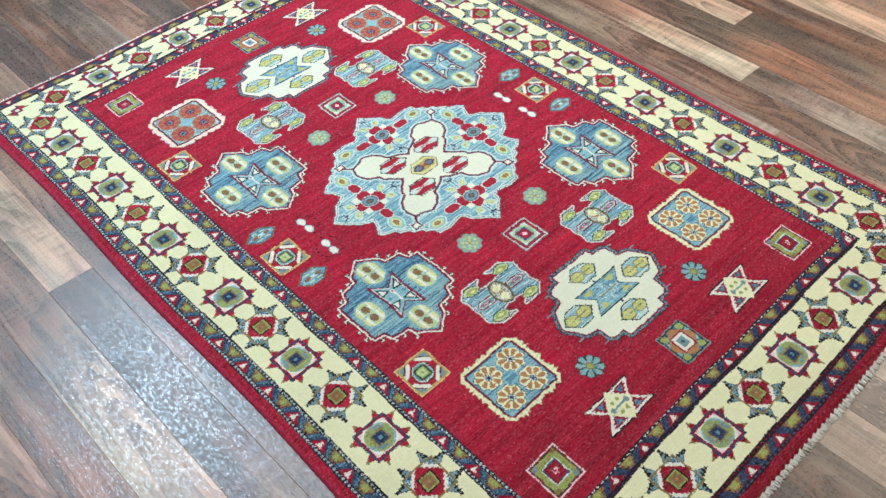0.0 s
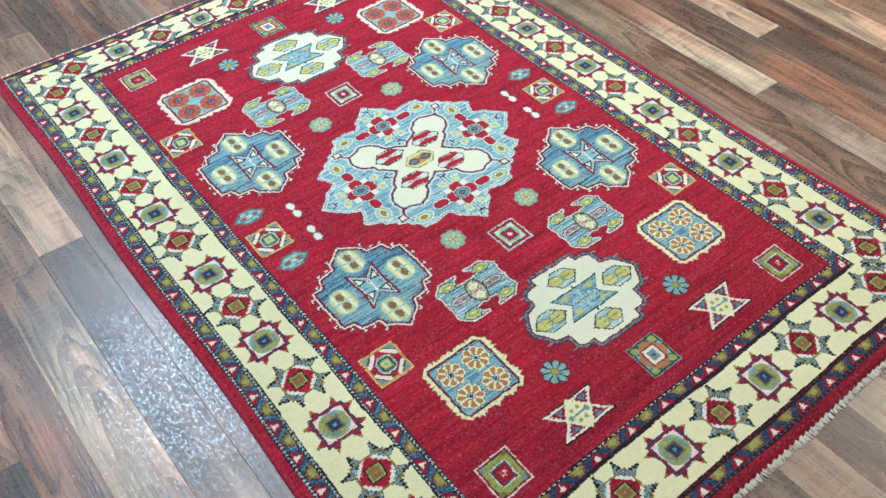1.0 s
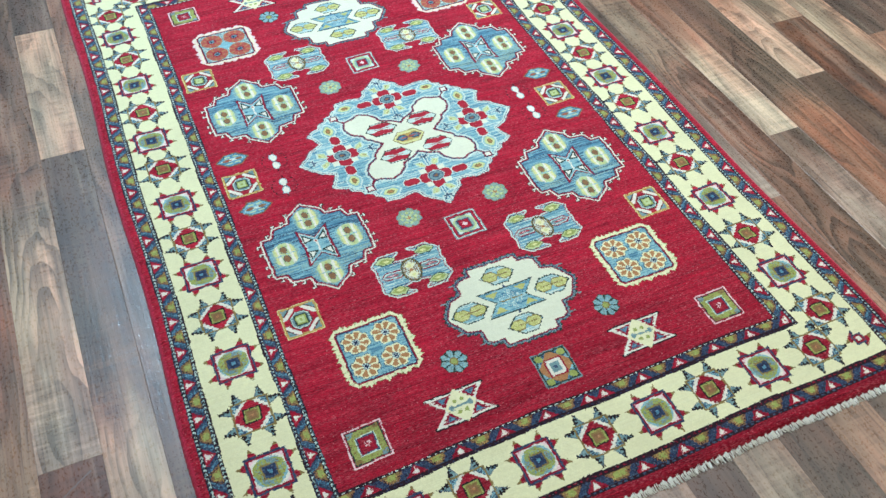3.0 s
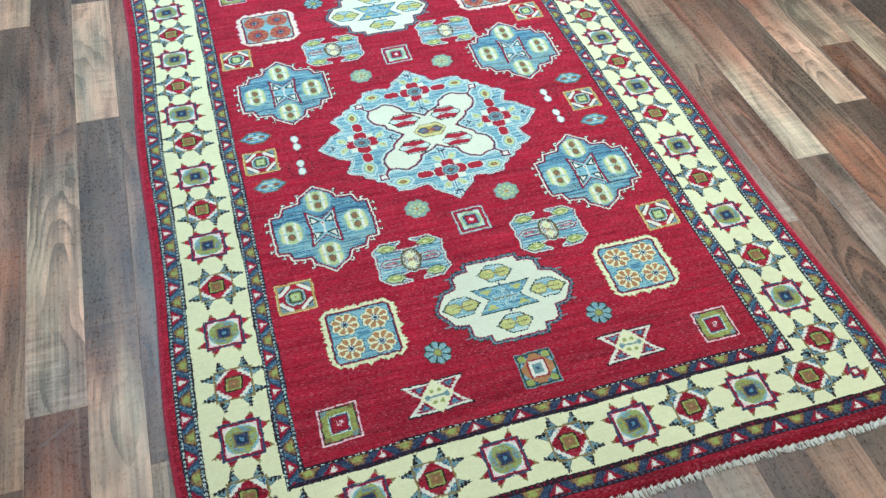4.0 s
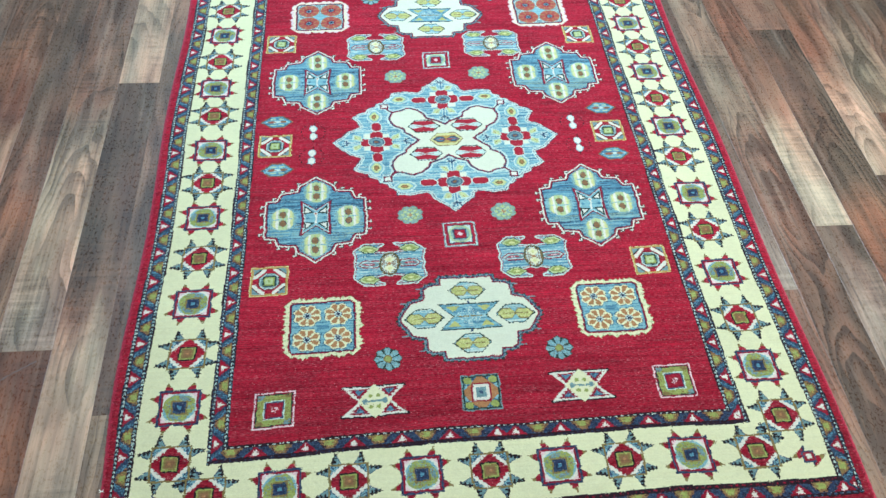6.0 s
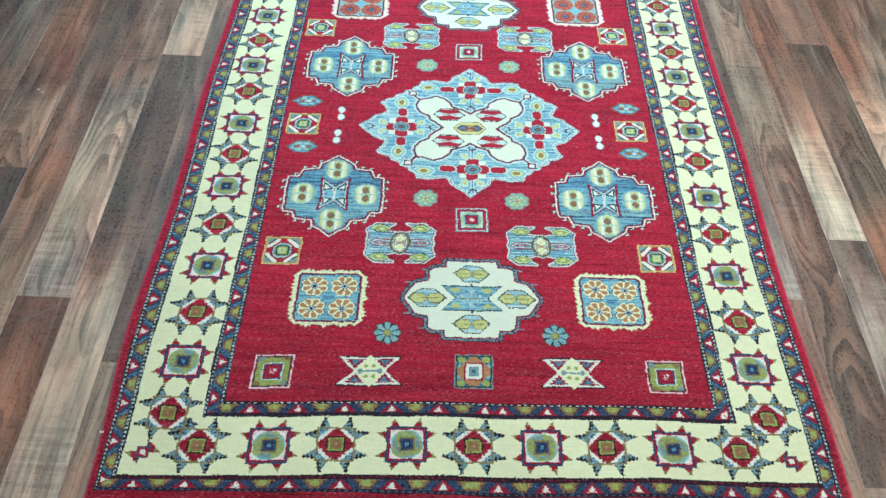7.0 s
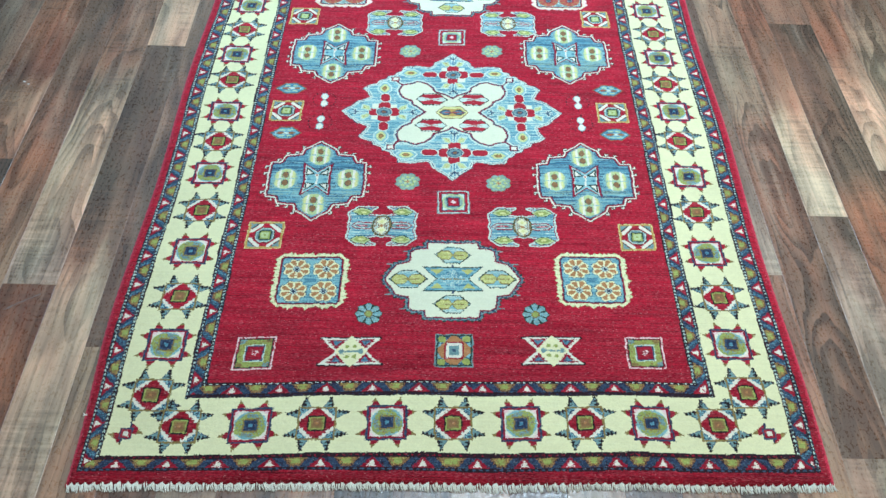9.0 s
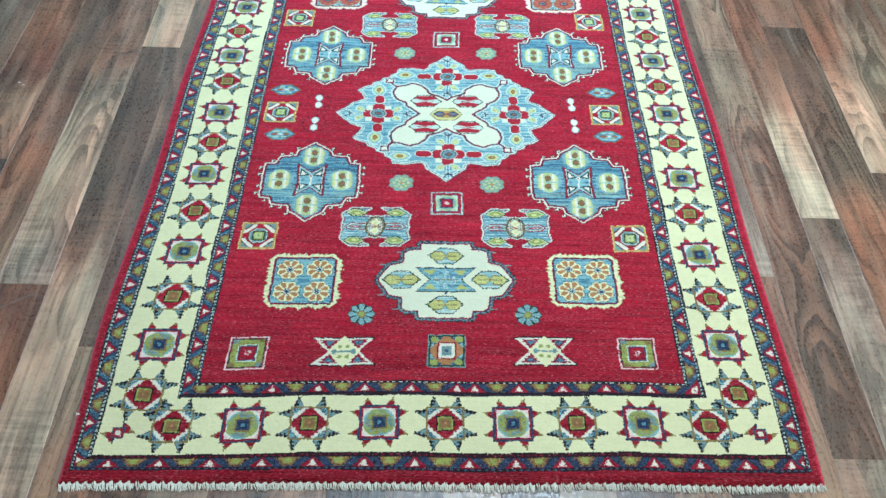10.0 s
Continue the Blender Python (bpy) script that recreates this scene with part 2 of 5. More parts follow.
    links.new(fibre, soft_bump.inputs["Height"])
    links.new(soft_bump.outputs[0], b.inputs["Normal"])
    return m


PALE_PAIR, RED_PAIR = (srgb(132, 108, 90), srgb(196, 172, 146)), (srgb(92, 68, 56), srgb(156, 122, 102))
DARK_PAIR = (srgb(58, 50, 45), srgb(108, 92, 82))
PLANK_TONES = {
    "brown": plank_material("vinyl_brown", srgb(70, 55, 47), srgb(130, 105, 90), 0.12),
    "dark": plank_material("vinyl_dark", *DARK_PAIR, 0.1),
    "dark_ringed": plank_material("vinyl_dark_ringed", srgb(62, 53, 48), srgb(122, 104, 93), 0.24),
    "brown_ringed": plank_material("vinyl_brown_ringed", srgb(74, 60, 51), srgb(140, 117, 101), 0.22),
    "red": plank_material("vinyl_reddish", *RED_PAIR, 0.12),
    "rust": plank_material("vinyl_rust", srgb(68, 48, 39), srgb(138, 94, 70), 0.15),
    "tan": plank_material("vinyl_tan", srgb(100, 78, 64), srgb(162, 132, 110), 0.12),
    "pale": plank_material("vinyl_pale", *PALE_PAIR, 0.08),
    "pale_grey": plank_material("vinyl_pale_grey", srgb(104, 92, 82), srgb(166, 150, 134), 0.1),
    "ringed": plank_material("vinyl_ringed", srgb(92, 76, 64), srgb(170, 146, 124), 0.24),
}


SHADES = {"coal": (100, 81, 68), "dark": (113, 92, 77), "brown": (129, 102, 85), "red": (148, 106, 83), "rust": (104, 73, 60), "pink": (152, 118, 98),
          "tan": (164, 138, 116), "pale": (190, 168, 146), "bone": (204, 183, 160), "grey": (120, 106, 93), "umber": (132, 96, 77), "sand": (180, 157, 134), "greige": (140, 124, 106), "pale_grey": (168, 154, 141)}


def plain(name, colour, rough=0.8):
    m, nodes, links, b = material(name, rough, 0.3)
    n = add(nodes, "ShaderNodeTexNoise", Scale=6.0, Detail=5.0)
    links.new(nodes.new("ShaderNodeTexCoord").outputs["Object"], n.inputs["Vector"])
    links.new(mixed(nodes, links, n.outputs["Fac"], tuple(c * 0.92 for c in colour[:3]) + (1,), colour), b.inputs["Base Color"])
    return m


WALL = plain("wall_paint", srgb(202, 192, 178))
CEIL = plain("ceiling_paint", srgb(235, 235, 232))
CORE = plain("vinyl_core", srgb(60, 52, 48))
COTTON = plain("cotton_fringe", srgb(252, 253, 246), 0.95)
FRAME = plain("lamp_frame_metal", srgb(230, 230, 230), 0.4)
GLOW = bpy.data.materials.new("lamp_diffuser")
GLOW.use_nodes = True
GLOW.node_tree.nodes["Principled BSDF"].inputs["Emission Color"].default_value = (0.87, 0.99, 1.0, 1)
GLOW.node_tree.nodes["Principled BSDF"].inputs["Emission Strength"].default_value = 6.0


# ---- mesh helpers ----
def box(bm, x0, x1, y0, y1, z0, z1):
    vs = [bm.verts.new(p) for p in ((x0, y0, z0), (x1, y0, z0), (x1, y1, z0), (x0, y1, z0), (x0, y0, z1), (x1, y0, z1), (x1, y1, z1), (x0, y1, z1))]
    for f in ((3, 2, 1, 0), (4, 5, 6, 7), (0, 1, 5, 4), (1, 2, 6, 5), (2, 3, 7, 6), (3, 0, 4, 7)):
        bm.faces.new([vs[i] for i in f])


def part(name, bm, mat, parent=None, label=""):
    me = bpy.data.meshes.new(name)
    bm.to_mesh(me)
    bm.free()
    me.materials.append(mat)
    ob = new(name, me)
    ob.parent = parent
    return tagged(ob, label)


def slab(name, x0, x1, y0, y1, z0, z1, mat, parent=None, label=""):
    bm = bmesh.new()
    box(bm, x0, x1, y0, y1, z0, z1)
    return part(name, bm, mat, parent, label)


# ---- room ----
X0, X1, Y0, Y1 = -4.5, 4.0, -4.5, 4.5
floor = tagged(slab("floor", X0, X1, Y0, Y1, -0.12, -0.004, CORE), "wood-look vinyl plank floor in mixed brown tones", "floor", kind="structure")
tagged(slab("ceiling", X0, X1, Y0, Y1, CEILING, CEILING + 0.1, CEIL), "plain white ceiling", "ceiling", kind="structure")
for name, a in (("wall_west", (X0 - 0.12, X0, Y0, Y1)), ("wall_east", (X1, X1 + 0.12, Y0, Y1)), ("wall_south", (X0 - 0.12, X1 + 0.12, Y0 - 0.12, Y0)), ("wall_north", (X0 - 0.12, X1 + 0.12, Y1, Y1 + 0.12))):
    tagged(slab(name, *a, -0.12, CEILING + 0.1, WALL), "plain beige painted wall", "wall", kind="structure")


def ceiling_panel(wide, tint, power):
    lamp = new("assumed_ceiling_light")
    tagged(lamp, "assumed white recessed ceiling light panel, out of view, switched on", "ceiling light", "ceiling lights")
    w, l = wide / 2, PANEL_L / 2
    slab("diffuser", -w, w, -l, l, -0.012, -0.004, GLOW, lamp)
    bm = bmesh.new()
    for a in ((-w - 0.03, -w, -l - 0.03, l + 0.03), (w, w + 0.03, -l - 0.03, l + 0.03), (-w, w, -l - 0.03, -l), (-w, w, l, l + 0.03)):
        box(bm, *a, -0.02, -0.001)
    part("frame", bm, FRAME, lamp)
    light = bpy.data.lights.new("panel_light", "AREA")
    light.shape, light.size, light.size_y, light.energy, light.color = "RECTANGLE", wide, PANEL_L, power, tint
    ob = new("panel_light", light)
    ob.parent, ob.location = lamp, (0, 0, -0.03)
    return lamp


for x, y, wide, tint, power in PANELS:
    ceiling_panel(wide, tint, power).location = (x, y, CEILING)

# ---- the rug's design, knot by knot ----
HALF_U, NEAR_V, FAR_V = 0.72, 1.077, 1.042
NU, NV = round(2 * HALF_U / KNOT), round((NEAR_V + FAR_V) / KNOT)
GU, GV = np.meshgrid((np.arange(NU) + 0.5) * KNOT - HALF_U, (np.arange(NV) + 0.5) * KNOT - NEAR_V)
design = np.zeros((NV, NU), np.int16)
owner = np.zeros((NV, NU), np.int16)
PARTS = []
rng = np.random.default_rng(5)


def begin(name, label="", above=None):
    PARTS.append((name, label, above))
    return len(PARTS) - 1


def grow(mask, n):
    for k in range(n):
        g = mask.copy()
        g[1:] |= mask[:-1]
        g[:-1] |= mask[1:]
        g[:, 1:] |= mask[:, :-1]
        g[:, :-1] |= mask[:, 1:]
        if k % 2:
            g[1:, 1:] |= mask[:-1, :-1]
            g[:-1, :-1] |= mask[1:, 1:]
            g[1:, :-1] |= mask[:-1, 1:]
            g[:-1, 1:] |= mask[1:, :-1]
        mask = g
    return mask


class Motif:
    """A window of the design round (u, v), drawn in its own coordinates; turn swaps it by quarter turns, flip mirrors it upside down."""

    def __init__(self, name, u, v, half_w, half_h, label="", turn=0, flip=False):
        self.id = self.top = begin(name, label)
        if turn % 2:
            half_w, half_h = half_h, half_w
        i0, i1 = (max(0, int((c - h + s) / KNOT)) for c, h, s in ((u, half_w, HALF_U), (v, half_h, NEAR_V)))
        j0, j1 = int((u + half_w + HALF_U) / KNOT) + 1, int((v + half_h + NEAR_V) / KNOT) + 1
        self.col, self.own = design[i1:j1, i0:j0], owner[i1:j1, i0:j0]
        x, y = GU[i1:j1, i0:j0] - u, GV[i1:j1, i0:j0] - v
        a, b, c, d = rng.uniform(0, 6.28, 4)
        x, y = x + 0.0007 * np.sin(y * 60 + a) + 0.0004 * np.sin(y * 210 + c), y + 0.0007 * np.sin(x * 50 + b) + 0.0004 * np.sin(x * 190 + d)
        for _ in range(turn % 4):
            x, y = y, -x
        self.x, self.y = x, -y if flip else y

    def piece(self, name, label=""):
        """What is drawn from here on is a piece of its own within the motif."""
        self.id = begin(name, label, self.top)

    def put(self, mask, colour):
        self.col[mask] = COLOURS.index(colour)
        self.own[mask] = self.id

    def ring(self, mask, n, colour):
        self.put(grow(mask, n) & ~mask, colour)
        return grow(mask, n)

    def pg(self, pts):
        inside = np.zeros(self.x.shape, bool)
        for (xa, ya), (xb, yb) in zip(pts, pts[1:] + pts[:1]):
            if ya != yb:
                inside ^= ((ya > self.y) != (yb > self.y)) & (self.x < (xb - xa) * (self.y - ya) / (yb - ya) + xa)
        return inside

    def q4(self, quarter, cx=0, cy=0):
        a = [(x, y) for x, y in quarter]
        b = [(x, -y) for x, y in reversed(a)]
        pts = a + b
        pts += [(-x, y) for x, y in reversed(pts)]
        return self.pg([(cx + x, cy + y) for x, y in pts])

    def el(self, cx, cy, rx, ry):
        return ((self.x - cx) / rx) ** 2 + ((self.y - cy) / ry) ** 2 < 1

    def rc(self, cx, cy, hw, hh):
        return (abs(self.x - cx) < hw) & (abs(self.y - cy) < hh)

    def dm(self, cx, cy, hw, hh):
        return abs(self.x - cx) / hw + abs(self.y - cy) / hh < 1

    def hx(self, cx, cy, hw, hh, slope=0.55):
        return (abs(self.y - cy) < hh) & (abs(self.x - cx) < hw - slope * abs(self.y - cy) / hh * hw)

    def petals(self, cx, cy, r, size, n=8, phase=0.0):
        m = np.zeros(self.x.shape, bool)
        for k in range(n):
            t = phase + k * 2 * math.pi / n
            m |= self.el(cx + r * math.cos(t), cy + r * math.sin(t), size, size)
        return m


# half widths, and reach to the near and the far end
FIELD = (0.487, 0.849, 0.857)      # red field
INNER = (0.524, 0.885, 0.893)      # outer edge of the inner guard stripe
CREAM = (0.657, 1.011, 0.994)      # outer edge of the cream border
OUTER = (0.697, 1.051, 1.024)      # outer edge of the outer guard stripe


def within(edge):
    wob = 0.0012 * np.sin(GV * 23) + 0.0008 * np.sin(GU * 31)
    return (abs(GU + wob) < edge[0]) & (GV + wob > -edge[1]) & (GV + wob < edge[2])


def fill(mask, name, colour, label=""):
    k = begin(name, label)
    design[mask], owner[mask] = COLOURS.index(colour), k
    return k


fill(np.ones((NV, NU), bool), "edge_band", "red", "plain red outer edge band with bound sides")
guard_outer = fill(within(OUTER), "outer_guard_stripe", "plum", "dark narrow stripe with red triangles and gold half moons")
fill(within(CREAM), "main_border", "cream", "cream border ground")
guard_inner = fill(within(INNER), "inner_guard_stripe", "plum", "dark narrow stripe with red triangles and gold half moons")
fill(within(FIELD), "field", "red", "crimson red field with faint streaks")


def guard(k, inside, outside):
    """Repeats red triangles with white cores and gold half moons along a guard stripe; dotted lines on its edges."""
    zone = owner == k
    far = GV > 0
    across_side, width_side = abs(GU) - inside[0], outside[0] - inside[0]
    across_end = np.where(far, GV - inside[2], -GV - inside[1])
    width_end = np.where(far, outside[2] - inside[2], outside[1] - inside[1])
    end = across_end / width_end > across_side / width_side
    colour = {n: COLOURS.index(n) for n in COLOURS}
    ragged = rng.uniform(-0.05, 0.05, GU.shape)
    for at_end, sel, s, along in ((False, zone & ~end, across_side / width_side, GV), (True, zone & end, across_end / width_end, GU)):
        s = 1 - s
        # on the ends the side next to the cream border carries a broad dark line
        wide, rim, thick, thin = ((0.14, 0.72, 0.84, 0.07) if k == guard_outer else (0.27, 0.86, 0.14, 0.93)) if at_end else (0.23, 0.78, 0, 0)
        twist = np.floor(along / 0.0065 + s * 2.2) % 2 == 0
        luck = rng.uniform(0, 1, GU.shape)
        if at_end:
            design[sel & (abs(s - thin) < 0.035) & twist] = colour["slate" if k == guard_outer else "mist"]
            design[sel & (abs(s - thick) < 0.05) & twist & (ragged > 0.0)] = colour["crimson" if k == guard_outer else "navy"]
        else:
            # two twisted cords, dark with pale beads
            for mid in (0.115, 0.89):
                cord = sel & (abs(s - mid) < 0.085) & (np.floor((along + abs(s - mid) * 0.05) / 0.0046) % 2 == 0)
                design[cord & (luck < 0.9)] = colour["slate"]
                design[cord & (abs(s - mid) < 0.055)] = colour["teal"]
                design[cord & (abs(s - mid) < 0.055) & (luck < 0.5)] = colour["mist"]
        body = sel & (s > wide) & (s < rim)
        h = (s - wide) / (rim - wide)
        wob = 0.002 * np.sin(along * 41) + 0.0015 * np.sin(along * 113 + 1)
        if at_end:
            start, left, right = (-0.003, (-0.054, 0.095), (0.049, 0.0875)) if k == guard_outer else (0.0435, (0.026, 0.092), (0.061, 0.0885))
            p = np.where(along < start, (along - left[0]) / left[1], (along - right[0]) / right[1])
        else:
            first = -0.004 if k == guard_outer else 0.009
            p = np.where(GU < 0, (along - first) / 0.085, (along + 0.598) / 0.0878)
        p = (p + 0.5 + wob * 2) % 1.0 + ragged * 0.25
        design[body] = colour["slate"]
        design[body & (luck < (0.55 if at_end else 0.4))] = colour["navy"]
        design[body & (luck < (0.2 if at_end else 0.1))] = colour["plum"]
        slant = body & (abs(abs(p - 0.5) - 0.27 + 0.18 * (h - 0.5)) < 0.05 + ragged * 0.5)
        design[slant] = colour["navy" if at_end else "slate"]
        design[slant & (luck < 0.45)] = colour["slate" if at_end else "blue"]
        design[body & (abs(p - 0.5) < 0.235 * (1.05 - h))] = colour["crimson"]
        design[body & (abs(p - 0.5) < 0.200 * (0.98 - h))] = colour["red"]
        design[body & (abs(p - 0.5) < 0.130 * (0.84 - h)) & (h > 0.12) & (luck < 0.6)] = colour["pink"]
        design[body & (abs(p - 0.5) < 0.105 * (0.80 - h)) & (h > 0.16)] = colour["white"]
        q = np.minimum(p, 1 - p)
        dusk = body & (q < 0.075 + 0.175 * h) & (h > 0.08)
        design[dusk] = colour["brown"]
        design[dusk & (luck < 0.35)] = colour["plum"]
        moon = body & (q < 0.04 + 0.15 * h) & (h > 0.22)
        design[moon] = colour["olive"]
        design[moon & (luck < 0.3)] = colour["brown"]
        design[moon & (luck > 0.85)] = colour["gold"]
        design[body & (q < 0.08 + ragged * 0.8) & (h > 0.40) & (h < 0.90)] = colour["green"]


guard(guard_inner, FIELD, INNER)
guard(guard_outer, CREAM, OUTER)


def mottle(m, mask, share, colour):
    """Single knots of another wool scattered over an area."""
    m.put(mask & (rng.uniform(0, 1, mask.shape) < share), colour)


def spikes(m, tip, foot_w, foot, reach, inner, outer, hatch=None):
    """Two pointed leaves on each side of a star; hatch: edge colour in steps, else only the points are of the outer colour."""
    for c, s in ((1, 0), (0, 1), (-1, 0), (0, -1)):
        x, y = c * m.x + s * m.y, -s * m.x + c * m.y
        for k in (-1, 1):
            far = np.clip((y - foot) / (reach - foot), 0, 1)
            off = k * x - tip - 0.006 * far
            leaf_mask = (y > foot) & (y < reach) & (abs(off) < foot_w * (1 - far))
            if hatch:
                m.put(leaf_mask, inner)
                m.put(leaf_mask & (off < -foot_w * (1 - far) + 0.0020), "slate")
                m.put(leaf_mask & ((off > foot_w * (1 - far) - 0.0030) | (far > 0.78)), outer)
                m.put((y > foot) & (y < reach) & (np.floor(y / 0.0040) % 2 == 0) & (abs(off - foot_w * (1 - far) + 0.0030) < 0.0058 * (1 - far * 0.5)), hatch)
            else:
                m.put(leaf_mask, inner)
                m.put(leaf_mask & (far > 0.55), outer)


def green_star(u, v, turn=0):
    m = Motif("green_star", u, v, 0.068, 0.068, "navy-edged star with green middle", turn)
    spikes(m, 0.020, 0.0105, 0.036, 0.0585, "red", "olive")
    m.put(m.rc(0, 0, 0.0395, 0.0395), "slate")
    m.put(m.rc(0, 0, 0.0395, 0.0395) & (rng.uniform(0, 1, m.x.shape) < 0.45), "navy")
    m.put(m.rc(0, 0, 0.0355, 0.0355), "crimson")
    m.put(m.rc(0, 0, 0.0315, 0.0315), "white")
    r, turn = np.hypot(m.x, m.y), np.arctan2(m.y, m.x)
    m.put(m.rc(0, 0, 0.0315, 0.0315) & (abs(m.x) + abs(m.y) > 0.052), "pink")
    m.put((r < 0.0315) & m.rc(0, 0, 0.0305, 0.0305), "light_blue")
    m.put((r < 0.0295 + 0.003 * np.sin(turn * 3 + rng.uniform(0, 6))) & m.rc(0, 0, 0.0295, 0.0295), "green")
    m.put((r > 0.018) & (r < 0.026) & (np.sin(turn * 2 + rng.uniform(0, 6)) > 0.55), "teal")
    mottle(m, r < 0.029, 0.14, "teal")
    mottle(m, r < 0.026, 0.12, "olive")
    m.put(m.rc(0, 0, 0.0155, 0.0155), "olive")
    m.put(m.rc(0, 0, 0.0125, 0.0125), "slate")
    mottle(m, m.rc(0, 0, 0.0125, 0.0125), 0.4, "navy")
    m.put(m.rc(0, 0, 0.0085, 0.0085), "navy")
    m.put(m.rc(0, 0, 0.004, 0.004), "blue")


def red_star(u, v, turn=0):
    m = Motif("red_star", u, v, 0.07, 0.07, "gold-edged star with red diamond", turn)
    spikes(m, 0.020, 0.0112, 0.034, 0.0630, "teal", "black", "black")
    square = m.rc(0, 0, 0.0335, 0.0335)
    m.put(m.rc(0, 0, 0.0375, 0.0375), "olive")
    m.put(square, "slate")
    mottle(m, square, 0.4, "light_blue")
    step = abs(m.x) + abs(m.y) + 0.0012 * np.sign(np.sin(m.x * 900))
    m.put(square & (step < 0.0485), "white")
    m.put(square & (step < 0.0385), "red")
    m.put(m.rc(0, 0, 0.0178, 0.0178) & (step < 0.0325), "black")
    m.put(m.rc(0, 0, 0.0146, 0.0146), "green")
    m.put(m.rc(0, 0, 0.0118, 0.0118), "olive")
    m.put(m.rc(0, 0, 0.0080, 0.0080), "brown")
    m.put(m.rc(0, 0, 0.0025, 0.0025), "rust")


# near to far along the two sides, then along the two ends
LEFT_U = (-0.589, -0.585, -0.582, -0.586, -0.588, -0.593, -0.592, -0.593, -0.595, -0.601, -0.600, -0.600, -0.599, -0.601, -0.600)
LEFT_V = (-0.876, -0.757, -0.631, -0.498, -0.366, -0.238, -0.118, 0.000, 0.135, 0.252, 0.373, 0.501, 0.627, 0.747, 0.864)
RIGHT_U = (0.592, 0.586, 0.588, 0.586, 0.585, 0.586, 0.585, 0.588, 0.587, 0.589, 0.590, 0.586, 0.586, 0.586, 0.586)
RIGHT_V = (-0.872, -0.752, -0.626, -0.494, -0.359, -0.234, -0.098, 0.022, 0.143, 0.264, 0.384, 0.505, 0.628, 0.749, 0.866)
NEAR_U = (-0.521, -0.387, -0.261, -0.126, 0.003, 0.134, 0.260, 0.391, 0.520)
for k, (u, v, w, y) in enumerate(zip(LEFT_U, LEFT_V, RIGHT_U, RIGHT_V)):
    (green_star if k % 2 else red_star)(u, v, 3)
    (green_star if k % 2 else red_star)(w, y, 1)
for k, u in enumerate(NEAR_U):
    (green_star if k % 2 else red_star)(u, -0.947, 0)
    (green_star if k % 2 else red_star)(u - 0.001 * k, 0.945 - 0.010 * (k in (2, 3, 4, 5)), 2)


def corner_flower(u, v):
    m = Motif("corner_flower", u, v, 0.040, 0.040, "small red corner flower")
    x = m.x if u < 0 else -m.x
    for s in (-1, 1):
        fan = (s * x > 0.004) & (s * m.y > -0.001) & (s * x + 1.15 * s * m.y < 0.034)
        m.put(fan, "red")
        m.put(fan & (s * x > 0.021), "olive")
        m.put(fan & (s * x < 0.008), "navy")
        m.put(fan & (s * m.y > 0.020), "navy" if s > 0 else "olive")
    m.put(m.rc(0, 0, 0.0125, 0.0125), "slate")
    m.put(m.rc(0, 0, 0.0100, 0.0100), "red")
    m.put(m.rc(0, 0, 0.0050, 0.0050), "white")


for u, v in ((-0.620, -0.962), (0.616, -0.967), (-0.624, 0.963), (0.612, 0.967)):
    corner_flower(u, v)


def green_square(u, v):
    m = Motif("green_square", u, v, 0.046, 0.048, "pink-edged green square")
    m.put(m.rc(0, 0, 0.0395, 0.0405), "pink")
    m.put(m.rc(0, 0, 0.0365, 0.0375), "crimson")
    m.put(m.rc(0, 0, 0.0345, 0.0355), "bottle")
    band = m.rc(0, 0, 0.0325, 0.0335)
    m.put(band, "green")
    for s in (-1, 1):
        m.put(band & m.el(s * 0.031, -s * 0.032, 0.012, 0.010), "teal")
        m.put(band & m.el(s * 0.028, s * 0.031, 0.009, 0.006), "olive")
    mottle(m, band, 0.18, "olive")
    m.put(m.rc(0, 0, 0.0205, 0.0210), "mist")
    m.put(m.rc(0, 0, 0.0185, 0.0190), "slate")
    m.put(m.rc(0, 0, 0.0160, 0.0165), "crimson")
    m.put(m.rc(0, 0, 0.0125, 0.0130), "red")
    mottle(m, m.rc(0.001, 0, 0.0060, 0.0060), 0.45, "pink")


def middle_square(u, v):
    m = Motif("middle_square", u, v, 0.042, 0.044, "pale-edged red square with a blue and green middle")
    m.put(m.rc(0, 0, 0.0385, 0.0395), "teal")
    m.put(m.rc(0, 0, 0.0365, 0.0375), "mist")
    m.put(m.rc(0, 0, 0.0345, 0.0355), "crimson")
    m.put(m.rc(0, 0, 0.0325, 0.0335), "red")
    m.put(m.rc(0, 0, 0.0280, 0.0290), "slate")
    m.put(m.rc(0, 0, 0.0260, 0.0270), "mist")
    m.put(m.el(0, 0, 0.0275, 0.0285) & m.rc(0, 0, 0.0260, 0.0270), "pale_green")
    m.put(m.el(0, 0, 0.0225, 0.0230), "sage")
    m.put(m.rc(0, 0, 0.0155, 0.0160), "slate")
    m.put(m.rc(0, 0, 0.0130, 0.0135), "crimson")
    m.put(m.rc(0, 0, 0.0100, 0.0105), "red")
    m.put(m.dm(0, 0, 0.0070, 0.0070), "pink")


